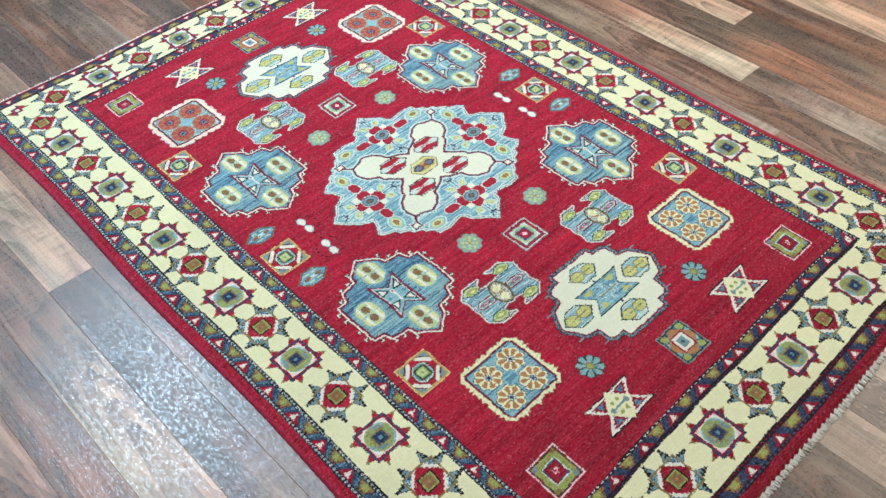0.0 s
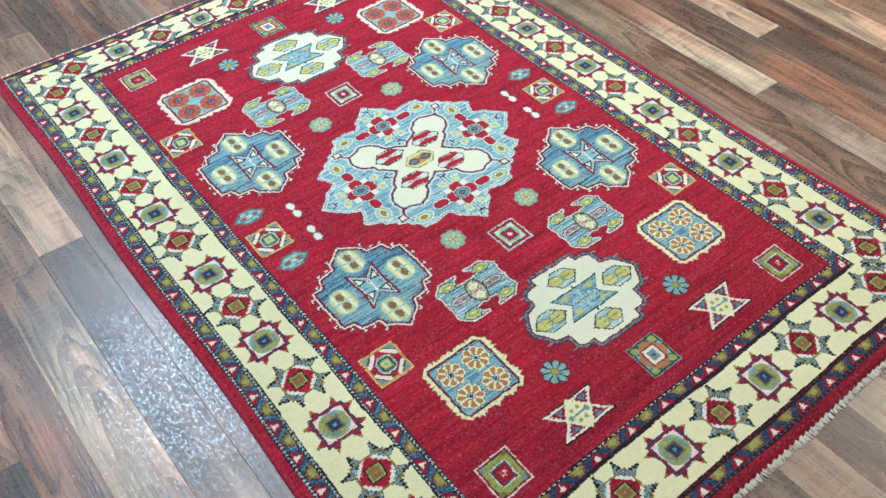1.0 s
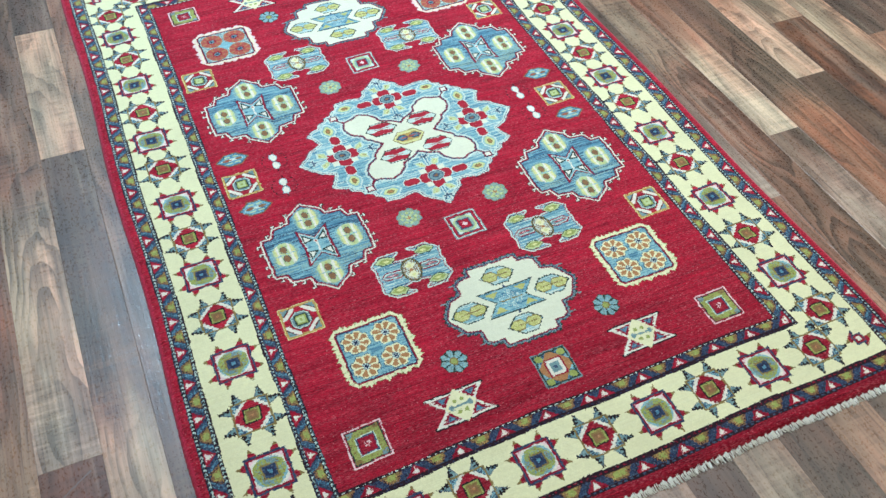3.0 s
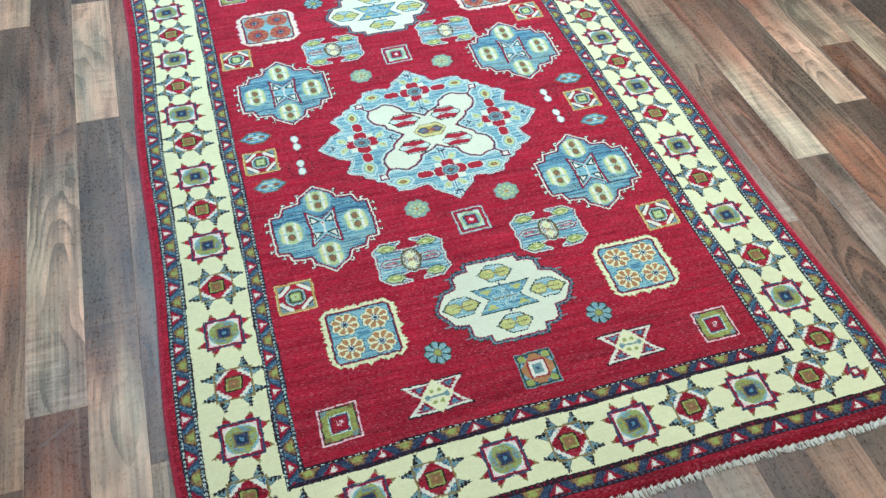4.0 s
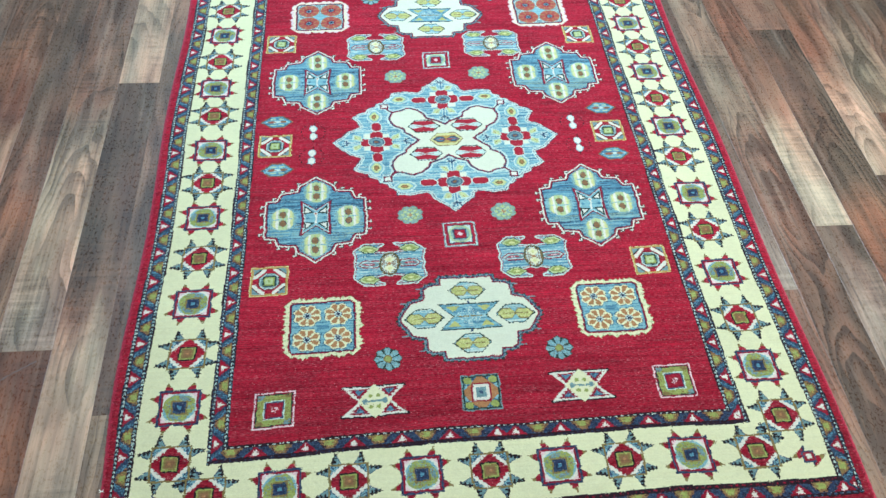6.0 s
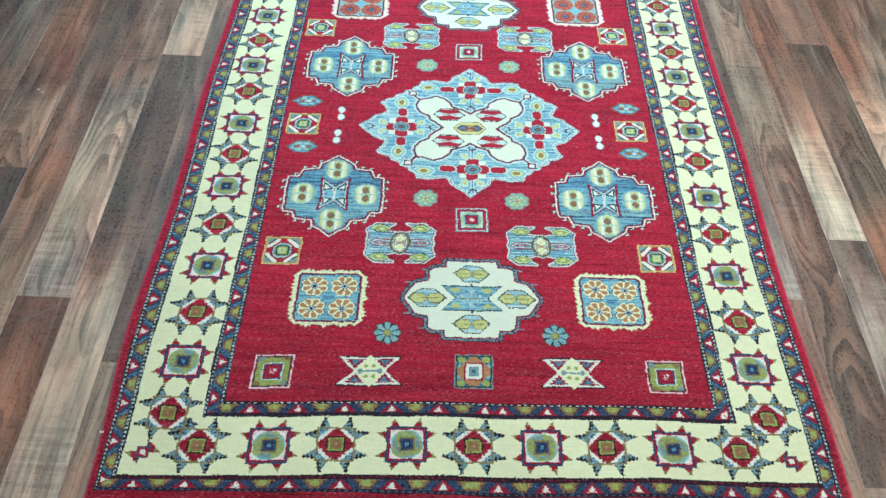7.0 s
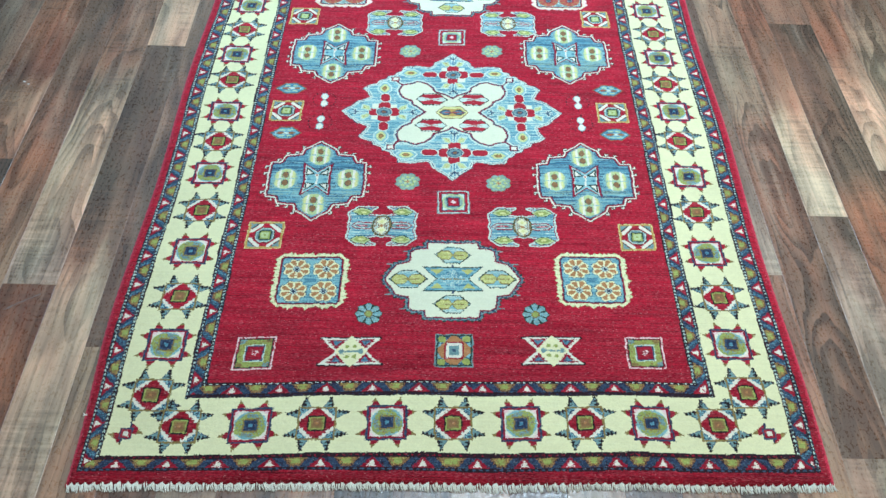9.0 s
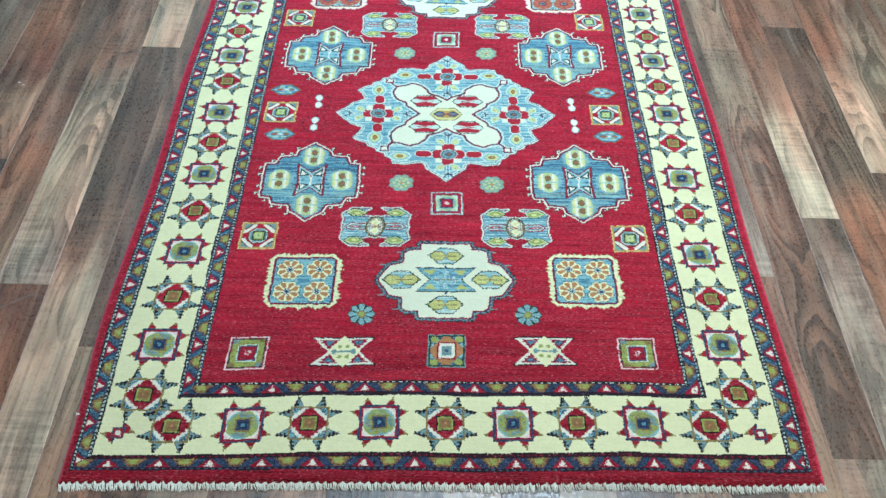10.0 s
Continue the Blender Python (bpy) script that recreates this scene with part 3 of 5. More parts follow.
def blue_square(u, v):
    m = Motif("blue_square", u, v, 0.044, 0.046, "dark-edged square mottled blue and rust")
    m.put(m.rc(0, 0, 0.0395, 0.0425), "teal")
    m.put(m.rc(0, 0, 0.0370, 0.0400), "bottle")
    ground = m.rc(0, 0, 0.0335, 0.0365)
    m.put(ground, "slate")
    mottle(m, ground, 0.35, "blue")
    mottle(m, ground, 0.18, "bottle")
    for sx in (-1, 1):
        for sy in (-1, 1):
            m.put(ground & m.el(sx * 0.026, sy * 0.029, 0.009, 0.008), "green")
            m.put(ground & m.el(sx * 0.030, sy * 0.013, 0.004, 0.006), "light_blue")
    m.put(m.dm(0, 0, 0.040, 0.044) & ground, "rust")
    m.put(m.rc(0, 0, 0.0200, 0.0220), "crimson")
    m.put(m.rc(0, 0, 0.0165, 0.0185), "white")
    m.put(m.rc(0, 0, 0.0105, 0.0115), "teal")
    m.put(m.rc(0, 0, 0.0040, 0.0030), "slate")


def hourglass_star(u, v):
    m = Motif("hourglass_star", u, v, 0.075, 0.048, "white-edged star with cream diamond")
    whole = m.pg([(-0.063, 0.034), (0.061, 0.034), (0.031, 0.0), (0.063, -0.034), (-0.066, -0.034), (-0.032, 0.0)])
    m.put(grow(whole, 2) & ~whole & (abs(m.y) > 0.030), "black")
    m.put(whole, "white")
    for sx in (-1, 1):
        for sy in (-1, 1):
            tri = m.pg([(sx * 0.010, sy * 0.0300), (sx * 0.053, sy * 0.0300), (sx * 0.029, sy * 0.004)])
            teeth = np.floor(m.y / 0.0036) % 2 == 0
            tri &= teeth | m.pg([(sx * 0.013, sy * 0.0295), (sx * 0.047, sy * 0.0295), (sx * 0.029, sy * 0.007)])
            m.put(tri, "crimson")
            core = m.pg([(sx * 0.019, sy * 0.027), (sx * 0.040, sy * 0.027), (sx * 0.030, sy * 0.014)])
            m.put(core, "blue")
            mottle(m, core, 0.3, "slate")
    m.put(m.dm(0, 0, 0.034, 0.041), "cream")
    m.put(m.rc(0, 0, 0.021, 0.0022) | m.el(-0.020, 0, 0.0055, 0.0065) | m.el(0.020, 0, 0.0055, 0.0065), "teal")
    for sx in (-1, 1):
        for sy in (-1, 1):
            m.put(m.el(sx * 0.0075, sy * 0.0130, 0.0045, 0.0045), "green")


def daisy(u, v):
    m = Motif("daisy", u, v, 0.036, 0.038, "small eight-petalled teal flower")
    r, turn = np.hypot(m.x, m.y * 0.97), np.arctan2(m.y, m.x)
    petal = r < 0.0280 + 0.0022 * (np.cos(8 * turn) - 1)
    m.put(grow(petal, 1), "bottle")
    m.put(petal, "light_blue")
    mottle(m, petal, 0.4, "teal")
    mottle(m, petal & (r > 0.016), 0.2, "sage")
    m.put((r > 0.010) & (r < 0.027) & (np.cos(8 * turn) < -0.72), "bottle")
    m.put(r < 0.0095, "olive")
    m.put(r < 0.0065, "green")


def rosette(u, v):
    m = Motif("rosette", u, v, 0.038, 0.036, "small pale green rosette")
    ring = m.petals(0, 0, 0.0205, 0.0105, 8, 0.39) | m.el(0, 0, 0.021, 0.021)
    m.put(ring, "teal")
    m.put(m.petals(0, 0, 0.0200, 0.0085, 8, 0.39) | m.el(0, 0, 0.020, 0.020), "sage")
    m.put(m.petals(0, 0, 0.0165, 0.0042, 8, 0.0), "pale_green")
    mottle(m, ring, 0.16, "green")
    m.put(m.el(0, 0, 0.0095, 0.0095), "teal")
    m.put(m.petals(0, 0, 0.0070, 0.0040, 4, 0.78), "pale_green")
    m.put(m.rc(0, 0, 0.0060, 0.0016) | m.rc(0, 0, 0.0016, 0.0060), "rust")


def diamond_square(u, v):
    m = Motif("diamond_square", u, v, 0.048, 0.048, "gold-edged square with white and red diamond")
    inner = m.rc(0, 0, 0.0355, 0.0365)
    reach = abs(m.x) + abs(m.y)
    m.put(m.rc(0, 0, 0.041, 0.042), "yellow")
    m.put(m.rc(0, 0, 0.0395, 0.0405), "gold")
    m.put(inner, "red")
    m.put(inner & (reach > 0.052), "bottle")
    m.put(inner & (reach > 0.055), "teal")
    m.put(inner & (abs(reach - 0.0445) < 0.0062) & (abs(m.x) > 0.008) & (abs(m.y) > 0.008), "white")
    m.put(m.rc(0, 0, 0.0225, 0.0235) & (reach < 0.034), "bottle")
    m.put(m.rc(0, 0, 0.0205, 0.0215) & (reach < 0.0315), "mist")
    m.put(m.rc(0, 0, 0.0185, 0.0195) & (reach < 0.0285), "teal")
    m.put(m.rc(0, 0, 0.0145, 0.0150), "bottle")
    m.put(m.rc(0, 0, 0.0115, 0.0120), "green")
    m.put(m.rc(0, 0, 0.0085, 0.0090), "pale_green")
    m.put(m.rc(0, 0, 0.0030, 0.0030), "green")


def leaf(u, v):
    m = Motif("leaf", u, v, 0.05, 0.032, "small pointed blue leaf")
    body = m.hx(0, 0, 0.042, 0.0240, 0.62)
    m.put(body, "brown")
    m.put(m.hx(0, 0, 0.0385, 0.0215, 0.62), "slate")
    inside = m.hx(0, 0, 0.036, 0.0200, 0.62)
    m.put(inside, "blue")
    streaks(m, inside, 0.4, "light_blue")
    m.put(m.hx(0, 0, 0.030, 0.0045, 0.6), "mist")
    m.put(m.hx(-0.013, 0, 0.013, 0.0050, 0.7) | m.hx(0.016, 0, 0.011, 0.0045, 0.7), "brown")
    m.put(m.hx(-0.014, 0, 0.006, 0.0022, 0.7), "salmon")
    for sx in (-1, 1):
        for sy in (-1, 1):
            m.put(m.rc(sx * 0.010, sy * 0.0115, 0.0070, 0.0018), "pale_green")


def spot_pair(u, v):
    m = Motif("twin_spot", u, v, 0.038, 0.044, "pair of white spots with a thin dark ring")
    r = np.hypot(m.x * 1.05, m.y)
    ring = (abs(r - 0.032) < 0.0014) & (np.floor(np.arctan2(m.y, m.x) * 5.5) % 2 == 0)
    m.put(ring & (abs(m.y) < 0.028), "black")
    m.put(m.rc(0, -0.034, 0.0014, 0.0040) | m.rc(0.004, 0.034, 0.0014, 0.0040), "black")
    for s in (-1, 1):
        m.put(m.el(0, s * 0.0155, 0.0100, 0.0130), "light_blue")
        m.put(m.el(0.0, s * 0.0155, 0.0082, 0.0112), "white")
    m.put(m.rc(0, 0, 0.0035, 0.0065), "white")
    m.put(m.rc(0, 0, 0.0060, 0.0012), "slate")


def flower_tile(u, v, warm):
    m = Motif("flower_tile", u, v, 0.098, 0.096, "salmon tile with four flowers" if warm else "blue tile with four rust flowers")
    at = np.where(abs(m.x) > abs(m.y), m.y, m.x)
    scallop = abs(np.sin(at * math.pi / (0.0205 if warm else 0.0150) + 0.4)) ** 0.6
    edge = 0.0775 + 0.0075 * (scallop if warm else abs(1 - 2 * ((at / 0.0125 + 0.25 * np.sin(at * 95 + u * 9) + 0.2) % 1.0)) * (0.65 + 0.35 * np.sin(at * 160 + v * 7))) + 0.0018 * np.sin(m.x * 170 + m.y * 140)
    rim_mask = (np.maximum(abs(m.x), abs(m.y) * 1.03) < edge) & (abs(m.x) + abs(m.y) < 0.141)
    m.put(grow(rim_mask, 1) & (scallop < 0.75), "olive" if not warm else "salmon")
    m.put(rim_mask, "pink" if warm else "cream")
    if warm:
        mottle(m, m.rc(0, 0, 0.079, 0.078) & rim_mask, 0.55, "cream")
    else:
        mottle(m, rim_mask & (scallop < 0.6), 0.5, "pale_green")
    cut = abs(m.x) + abs(m.y)
    m.put(m.rc(0, 0, 0.0700, 0.0690) & (cut < 0.131), "crimson")
    m.put(m.rc(0, 0, 0.0670, 0.0660) & (cut < 0.1265), "navy")
    inside = m.rc(0, 0, 0.0650, 0.0640) & (cut < 0.124)
    m.put(inside, "teal" if warm else "light_blue")
    if warm:
        mottle(m, inside, 0.3, "mist")
        m.put(m.dm(0, 0, 0.022, 0.020), "light_blue")
    else:
        streaks(m, inside, 0.26, "blue")
        m.put(m.rc(0, 0, 0.013, 0.006), "blue")
    for sx in (-1, 1):
        for sy in (-1, 1):
            m.piece("flower")
            cx, cy = sx * 0.0325, sy * 0.0320
            r, turn = np.hypot(m.x - cx, m.y - cy), np.arctan2(m.y - cy, m.x - cx)
            if warm:
                m.put(inside & (r < 0.0305), "rust")
                m.put(inside & (r < 0.0290) & (np.cos(8 * turn) > -0.8), "salmon")
                m.put(m.petals(cx, cy, 0.011, 0.003, 8, 0.39), "crimson")
            else:
                dx, dy = abs(m.x - cx), abs(m.y - cy)
                reach = np.maximum(np.maximum(dx, dy), 0.70 * (dx + dy)) + 0.0022 * (np.cos(8 * turn) > 0.3)
                m.put(inside & (reach < 0.0296), "slate")
                m.put(inside & (reach < 0.0284), "cream")
                m.put((reach < 0.0250) & (np.cos(8 * turn) < 0.52 - 0.45 * (r < 0.013)), "rust")
            m.put(r < 0.0085, "mist" if not warm else "teal")
            m.put((r < 0.0085) & ((np.floor(m.x / 0.0034) + np.floor(m.y / 0.0034)) % 2 == 1), "slate")
            m.put(r < 0.0034, "navy")


def streaks(m, mask, share, colour):
    """Runs of another dye lot along single rows of knots."""
    rows, phase = rng.uniform(0, 1, mask.shape[0])[:, None], rng.uniform(0, 6.28, (mask.shape[0], 2))
    run = np.sin(m.x * 55 + phase[:, :1]) + np.sin(m.x * 23 + phase[:, 1:]) + rng.uniform(-0.5, 0.5, mask.shape)
    m.put(mask & (rows < share * 1.6) & (run > -0.4), colour)


def butterfly(u, v):
    m = Motif("butterfly", u, v, 0.092, 0.074, "blue four-lobed motif with cream middle")
    wing = m.q4([(0.0, 0.034), (0.010, 0.031), (0.032, 0.036), (0.040, 0.044), (0.013, 0.0605), (0.056, 0.0605), (0.079, 0.040), (0.0740, 0.014), (0.0775, 0.0)])
    m.ring(wing, 2, "mist")
    m.put(wing, "crimson")
    wing &= ~grow(~wing, 1)
    m.put(wing, "light_blue")
    streaks(m, wing, 0.35, "blue")
    streaks(m, wing, 0.15, "mist")
    for sx in (-1, 1):
        m.put(m.hx(sx * 0.043, 0, 0.029, 0.0115, 0.42), "crimson")
        m.put(m.hx(sx * 0.043, 0, 0.026, 0.0088, 0.42), "mist")
        m.put(m.hx(sx * 0.043, 0, 0.023, 0.0062, 0.42), "teal")
        m.put(m.hx(sx * 0.046, 0, 0.016, 0.0026, 0.5), "scarlet")
        m.put(m.hx(sx * 0.046, 0, 0.010, 0.0010, 0.5), "pink")
        for sy in (-1, 1):
            m.put(m.hx(sx * 0.047, sy * 0.0455, 0.026, 0.0125, 0.6), "bottle")
            m.put(m.hx(sx * 0.047, sy * 0.0455, 0.0235, 0.0105, 0.6), "pale_green")
            m.put(m.hx(sx * 0.046, sy * 0.0445, 0.018, 0.0075, 0.6), "green")
            m.put(m.hx(sx * 0.045, sy * 0.0440, 0.008, 0.0035, 0.6), "yellow")
            m.put(m.rc(sx * 0.060, sy * 0.0220, 0.0090, 0.0012), "mist")
    oval = m.el(0, 0, 0.0235, 0.0345)
    m.put(oval, "olive")
    zig = (np.floor((m.x + m.y) / 0.0048) + np.floor((m.x - m.y) / 0.0048)) % 2 == 0
    m.put(oval & zig, "bottle")
    inner = m.el(0, 0, 0.0185, 0.0290)
    m.put(inner, "mist")
    m.put(inner & zig, "brown")
    for s in (-1, 1):
        m.put(m.dm(0, s * 0.0135, 0.0125, 0.0135), "cream")
        m.put(m.dm(0, s * 0.0135, 0.0050, 0.0060), "yellow")
    m.put(m.rc(0, 0, 0.0050, 0.0030), "rust")


def hexagon_leaf(m, cx, cy, hw, hh):
    m.piece("leaf")
    comb = (np.floor(m.x / 0.0036) % 2 == 0) & m.hx(cx, cy, hw + 0.001, hh + 0.0017, 0.6)
    m.put(comb, "bottle")
    m.put(m.hx(cx, cy, hw, hh, 0.6), "bottle")
    inside = m.hx(cx, cy, hw - 0.0028, hh - 0.0018, 0.6)
    m.put(inside, "light_blue")
    streaks(m, inside & (abs(m.y - cy) > hh * 0.5), 0.5, "mist")
    for s in (-1, 1):
        m.put(m.hx(cx + s * hw * 0.43, cy, hw * 0.47, hh * 0.58, 0.5) & inside, "olive")
        lobe = m.hx(cx + s * hw * 0.43, cy, hw * 0.44, hh * 0.48, 0.5) & inside
        m.put(lobe, "lime")
        mottle(m, lobe, 0.25, "yellow")
    m.put(m.rc(cx, cy, hw * 0.62, 0.0012), "olive")


def cream_medallion(u, v):
    m = Motif("cream_medallion", u, v, 0.18, 0.14, "stepped cream medallion with blue leaves")
    body = m.q4([(0, 0.108), (0.056, 0.108), (0.058, 0.090), (0.083, 0.088), (0.093, 0.081), (0.095, 0.050), (0.123, 0.043), (0.147, 0.003), (0.147, 0.0)])
    a = grow(body, 2)
    b = grow(a, 3)
    rag = (np.floor(np.arctan2(m.y * 1.3, m.x) * 21) % 2 == 0) & grow(b, 2)
    m.put(rag, "bottle")
    for sx in (-1, 1):
        for sy in (-1, 1):
            m.put(m.rc(sx * 0.137, sy * 0.0445, 0.011, 0.0018) | m.rc(sx * 0.104, sy * 0.084, 0.009, 0.0018), "teal")
    m.put(b, "teal")
    mottle(m, b, 0.4, "slate")
    mottle(m, b, 0.12, "navy")
    m.put(a, "crimson")
    mottle(m, a & ~grow(body, 1), 0.5, "navy")
    m.put(body, "ivory")
    hexagon_leaf(m, -0.098, 0, 0.043, 0.0255)
    hexagon_leaf(m, 0.098, 0, 0.043, 0.0255)
    hexagon_leaf(m, 0, 0.072, 0.041, 0.0245)
    hexagon_leaf(m, 0, -0.072, 0.041, 0.0245)
    m.piece("hourglass", "light blue hourglass")
    glass = [(-0.068, 0.036), (0.068, 0.036), (0.036, 0.0), (0.068, -0.036), (-0.068, -0.036), (-0.036, 0.0)]
    m.put(m.pg(glass), "bottle")
    m.put(m.rc(0, 0.038, 0.003, 0.004) | m.rc(0, -0.038, 0.003, 0.004), "slate")
    core = m.pg([(x * 0.93, y * 0.91) for x, y in glass])
    m.put(core, "light_blue")
    streaks(m, core, 0.30, "blue")
    for sx in (-1, 1):
        for sy in (-1, 1):
            m.put(m.pg([(sx * 0.020, sy * 0.028), (sx * 0.050, sy * 0.028), (sx * 0.034, sy * 0.012)]), "lime")
            m.put(m.el(sx * 0.010, sy * 0.018, 0.0050, 0.0045), "blue")
    mottle(m, m.dm(0, 0, 0.034, 0.030), 0.25, "mist")
    m.put(m.rc(0, 0, 0.026, 0.0016), "olive")


def hook(m, x, y, dx, dy):
    """A white double spur with a dark edge that stands out from a medallion's rim."""
    stem = m.rc(x + dx * 0.0045, y + dy * 0.0045, 0.0050 if dx else 0.0014, 0.0050 if dy else 0.0014)
    tip = m.rc(x + dx * 0.0085 + dy * 0.002, y + dy * 0.0085 + dx * 0.002, 0.0014 if dx else 0.0042, 0.0014 if dy else 0.0042)
    m.put(grow(stem | tip, 1), "bottle")
    m.put(stem | tip, "white")


def blue_medallion(u, v):
    m = Motif("blue_medallion", u, v, 0.145, 0.165, "blue lobed medallion with hooked white rim")
    body = m.q4([(0, 0.139), (0.017, 0.124), (0.039, 0.108), (0.045, 0.089), (0.083, 0.084), (0.091, 0.061), (0.115, 0.059), (0.117, 0.0)])
    for s in (-1, 1):
        for y in (-0.044, -0.020, 0.022, 0.046):
            hook(m, s * 0.119, y, s, 0)
        for sy in (-1, 1):
            hook(m, s * 0.082, sy * 0.086, 0, sy)
            hook(m, s * 0.044, sy * 0.110, 0, sy)
            hook(m, s * 0.101, sy * 0.064, 0, sy)
            hook(m, s * 0.060, sy * 0.089, 0, sy)
    b = grow(body, 2)
    m.put(grow(b, 1) & ~b & (rng.uniform(0, 1, b.shape) < 0.7), "bottle")
    m.put(b, "white")
    m.put(body, "crimson")
    body &= ~grow(~body, 2)
    m.put(body, "navy")
    body &= ~grow(~body, 1)
    m.put(body, "blue")
    streaks(m, body & (m.y > 0), 0.26, "light_blue")
    streaks(m, body & (m.y < 0.03), 0.44, "light_blue")
    streaks(m, body, 0.14, "slate")
    streaks(m, body & (m.y < -0.02), 0.26, "sage")
    for cx, cy in ((-0.076, 0), (0.076, 0), (0, 0.087), (0, -0.087)):
        m.piece("oval", "pale green oval with two brown spots")
        mottle(m, m.el(cx, cy, 0.034, 0.040), 0.5, "light_blue")
        mottle(m, m.el(cx, cy, 0.031, 0.037), 0.6, "sage")
        oval = m.el(cx, cy, 0.029, 0.035)
        off = abs(m.x - cx)
        m.put(oval, "sage")
        mottle(m, oval, 0.4, "light_blue")
        m.put(oval & (off < 0.0245), "pale_green")
        m.put(oval & (off < 0.0215), "yellow")
        m.put(oval & (off < 0.0165), "white")
        m.put(oval & (off < 0.0105), "pale_green")
        m.put(m.rc(cx, cy, 0.0020, 0.031), "lime")
        for s in (-1, 1):
            m.put(m.el(cx, cy + s * 0.0140, 0.0082, 0.0110), "slate")
            m.put(m.el(cx, cy + s * 0.0140, 0.0072, 0.0100), "brown")
        m.put(m.el(cx, cy, 0.0225, 0.031) & (abs(m.y - cy) < 0.0012), "light_blue")
    m.piece("hourglass", "red-edged hourglass with white corners")
    glass = [(-0.036, 0.058), (0, 0.027), (0.036, 0.058), (0.032, 0.0), (0.036, -0.058), (0, -0.027), (-0.036, -0.058), (-0.032, 0.0)]
    m.put(grow(m.pg(glass), 1), "slate")
    m.put(m.pg(glass), "crimson")
    m.put(m.pg([(x * 0.86, y * 0.88) for x, y in glass]), "mist")
    m.put(m.pg([(x * 0.79, y * 0.81) for x, y in glass]), "light_blue")
    for sx in (-1, 1):
        for sy in (-1, 1):
            m.put(m.pg([(sx * 0.0275, sy * 0.043), (sx * 0.0030, sy * 0.0165), (sx * 0.0275, sy * 0.0120)]), "bottle")
            m.put(m.pg([(sx * 0.0240, sy * 0.0345), (sx * 0.0105, sy * 0.0195), (sx * 0.0240, sy * 0.0165)]), "white")
        m.put(m.dm(sx * 0.020, 0, 0.0060, 0.0050), "blue")
    m.put(m.rc(0, 0, 0.0020, 0.019) | m.el(0, 0.014, 0.0050, 0.0050), "white")
    m.put(m.el(0, 0.014, 0.0025, 0.0025), "salmon")


def flower_cross(m, cx, cy, upright):
    """Red rosette of the centre medallion with its bars and leaves."""
    m.piece("rosette", "red rosette with cream corners")
    turned = lambda x, y: (cx + y, cy + x) if upright else (cx + x, cy + y)
    put = lambda x, y, hw, hh, colour: m.put(m.rc(*turned(x, y), *((hh, hw) if upright else (hw, hh))), colour)
    tri = lambda pts, colour: m.put(m.pg([turned(x, y) for x, y in pts]), colour)
    bar_at = 0.060 if upright else 0.064
    for s in (-1, 1):
        for k in (-1, 1):
            tri([(s * 0.004, k * 0.034), (s * 0.012, k * 0.062), (s * 0.034, k * 0.060), (s * 0.026, k * 0.040)], "mist")
            tri([(s * 0.006, k * 0.036), (s * 0.014, k * 0.058), (s * 0.031, k * 0.057), (s * 0.023, k * 0.041)], "pale_green")
            tri([(s * 0.011, k * 0.041), (s * 0.018, k * 0.056), (s * 0.026, k * 0.056), (s * 0.018, k * 0.045)], "yellow")
            tri([(s * 0.014, k * 0.046), (s * 0.019, k * 0.055), (s * 0.023, k * 0.055)], "olive")
            put(s * 0.0225, k * 0.0225, 0.0105, 0.0105, "mist")
            put(s * 0.0230, k * 0.0230, 0.0082, 0.0082, "ivory")
        for w, colour in ((0.0030, "white"), (0.0014, "crimson"), (0.0, "scarlet")):
            for x, y, a, b in ((s * 0.0255, 0, 0.0135, 0.0150), (0, s * 0.0255, 0.0150, 0.0135)):
                px, py = turned(x, y)
                a, b = (b, a) if upright else (a, b)
                m.put(m.rc(px, py, a + w, b + w) & (abs(m.x - px) + abs(m.y - py) < a + b + w - 0.006), colour)
        for w, colour in ((0.0040, "white"), (0.0016, "crimson"), (0.0, "scarlet")):
            px, py = turned(s * bar_at, 0)
            a, b = (0.0100, 0.0150) if upright else (0.0180, 0.0095)
            m.put(m.rc(px, py, a + w, b + w) & (abs(m.x - px) + abs(m.y - py) < a + b + w - 0.005), colour)
        put(0, s * 0.063, 0.0048, 0.024, "mist")
        put(0, s * 0.075, 0.0140, 0.0042, "mist")
        put(0, s * 0.063, 0.0020, 0.022, "blue")
        put(0, s * 0.075, 0.0110, 0.0018, "slate")
        tri([(-0.013, s * 0.086), (0.0, s * 0.066), (0.0, s * 0.070), (-0.010, s * 0.088)], "slate")
        tri([(0.013, s * 0.086), (0.0, s * 0.066), (0.0, s * 0.070), (0.010, s * 0.088)], "slate")
    m.put(m.el(cx, cy, 0.0215, 0.0190), "mist")
    m.put(m.el(cx, cy, 0.0195, 0.0170), "slate")
    m.put(m.el(cx, cy, 0.0170, 0.0145), "teal")
    m.put(m.el(cx, cy, 0.0095, 0.0075), "slate")
    m.put(m.rc(cx, cy, 0.0050, 0.0035), "brown")


def rim(m, shape, bands):
    """Narrow bands of colour inwards from the edge of a shape; gives what is left of it."""
    for colour, n in bands:
        m.put(shape, colour)
        shape = ~grow(~shape, n)
    return shape


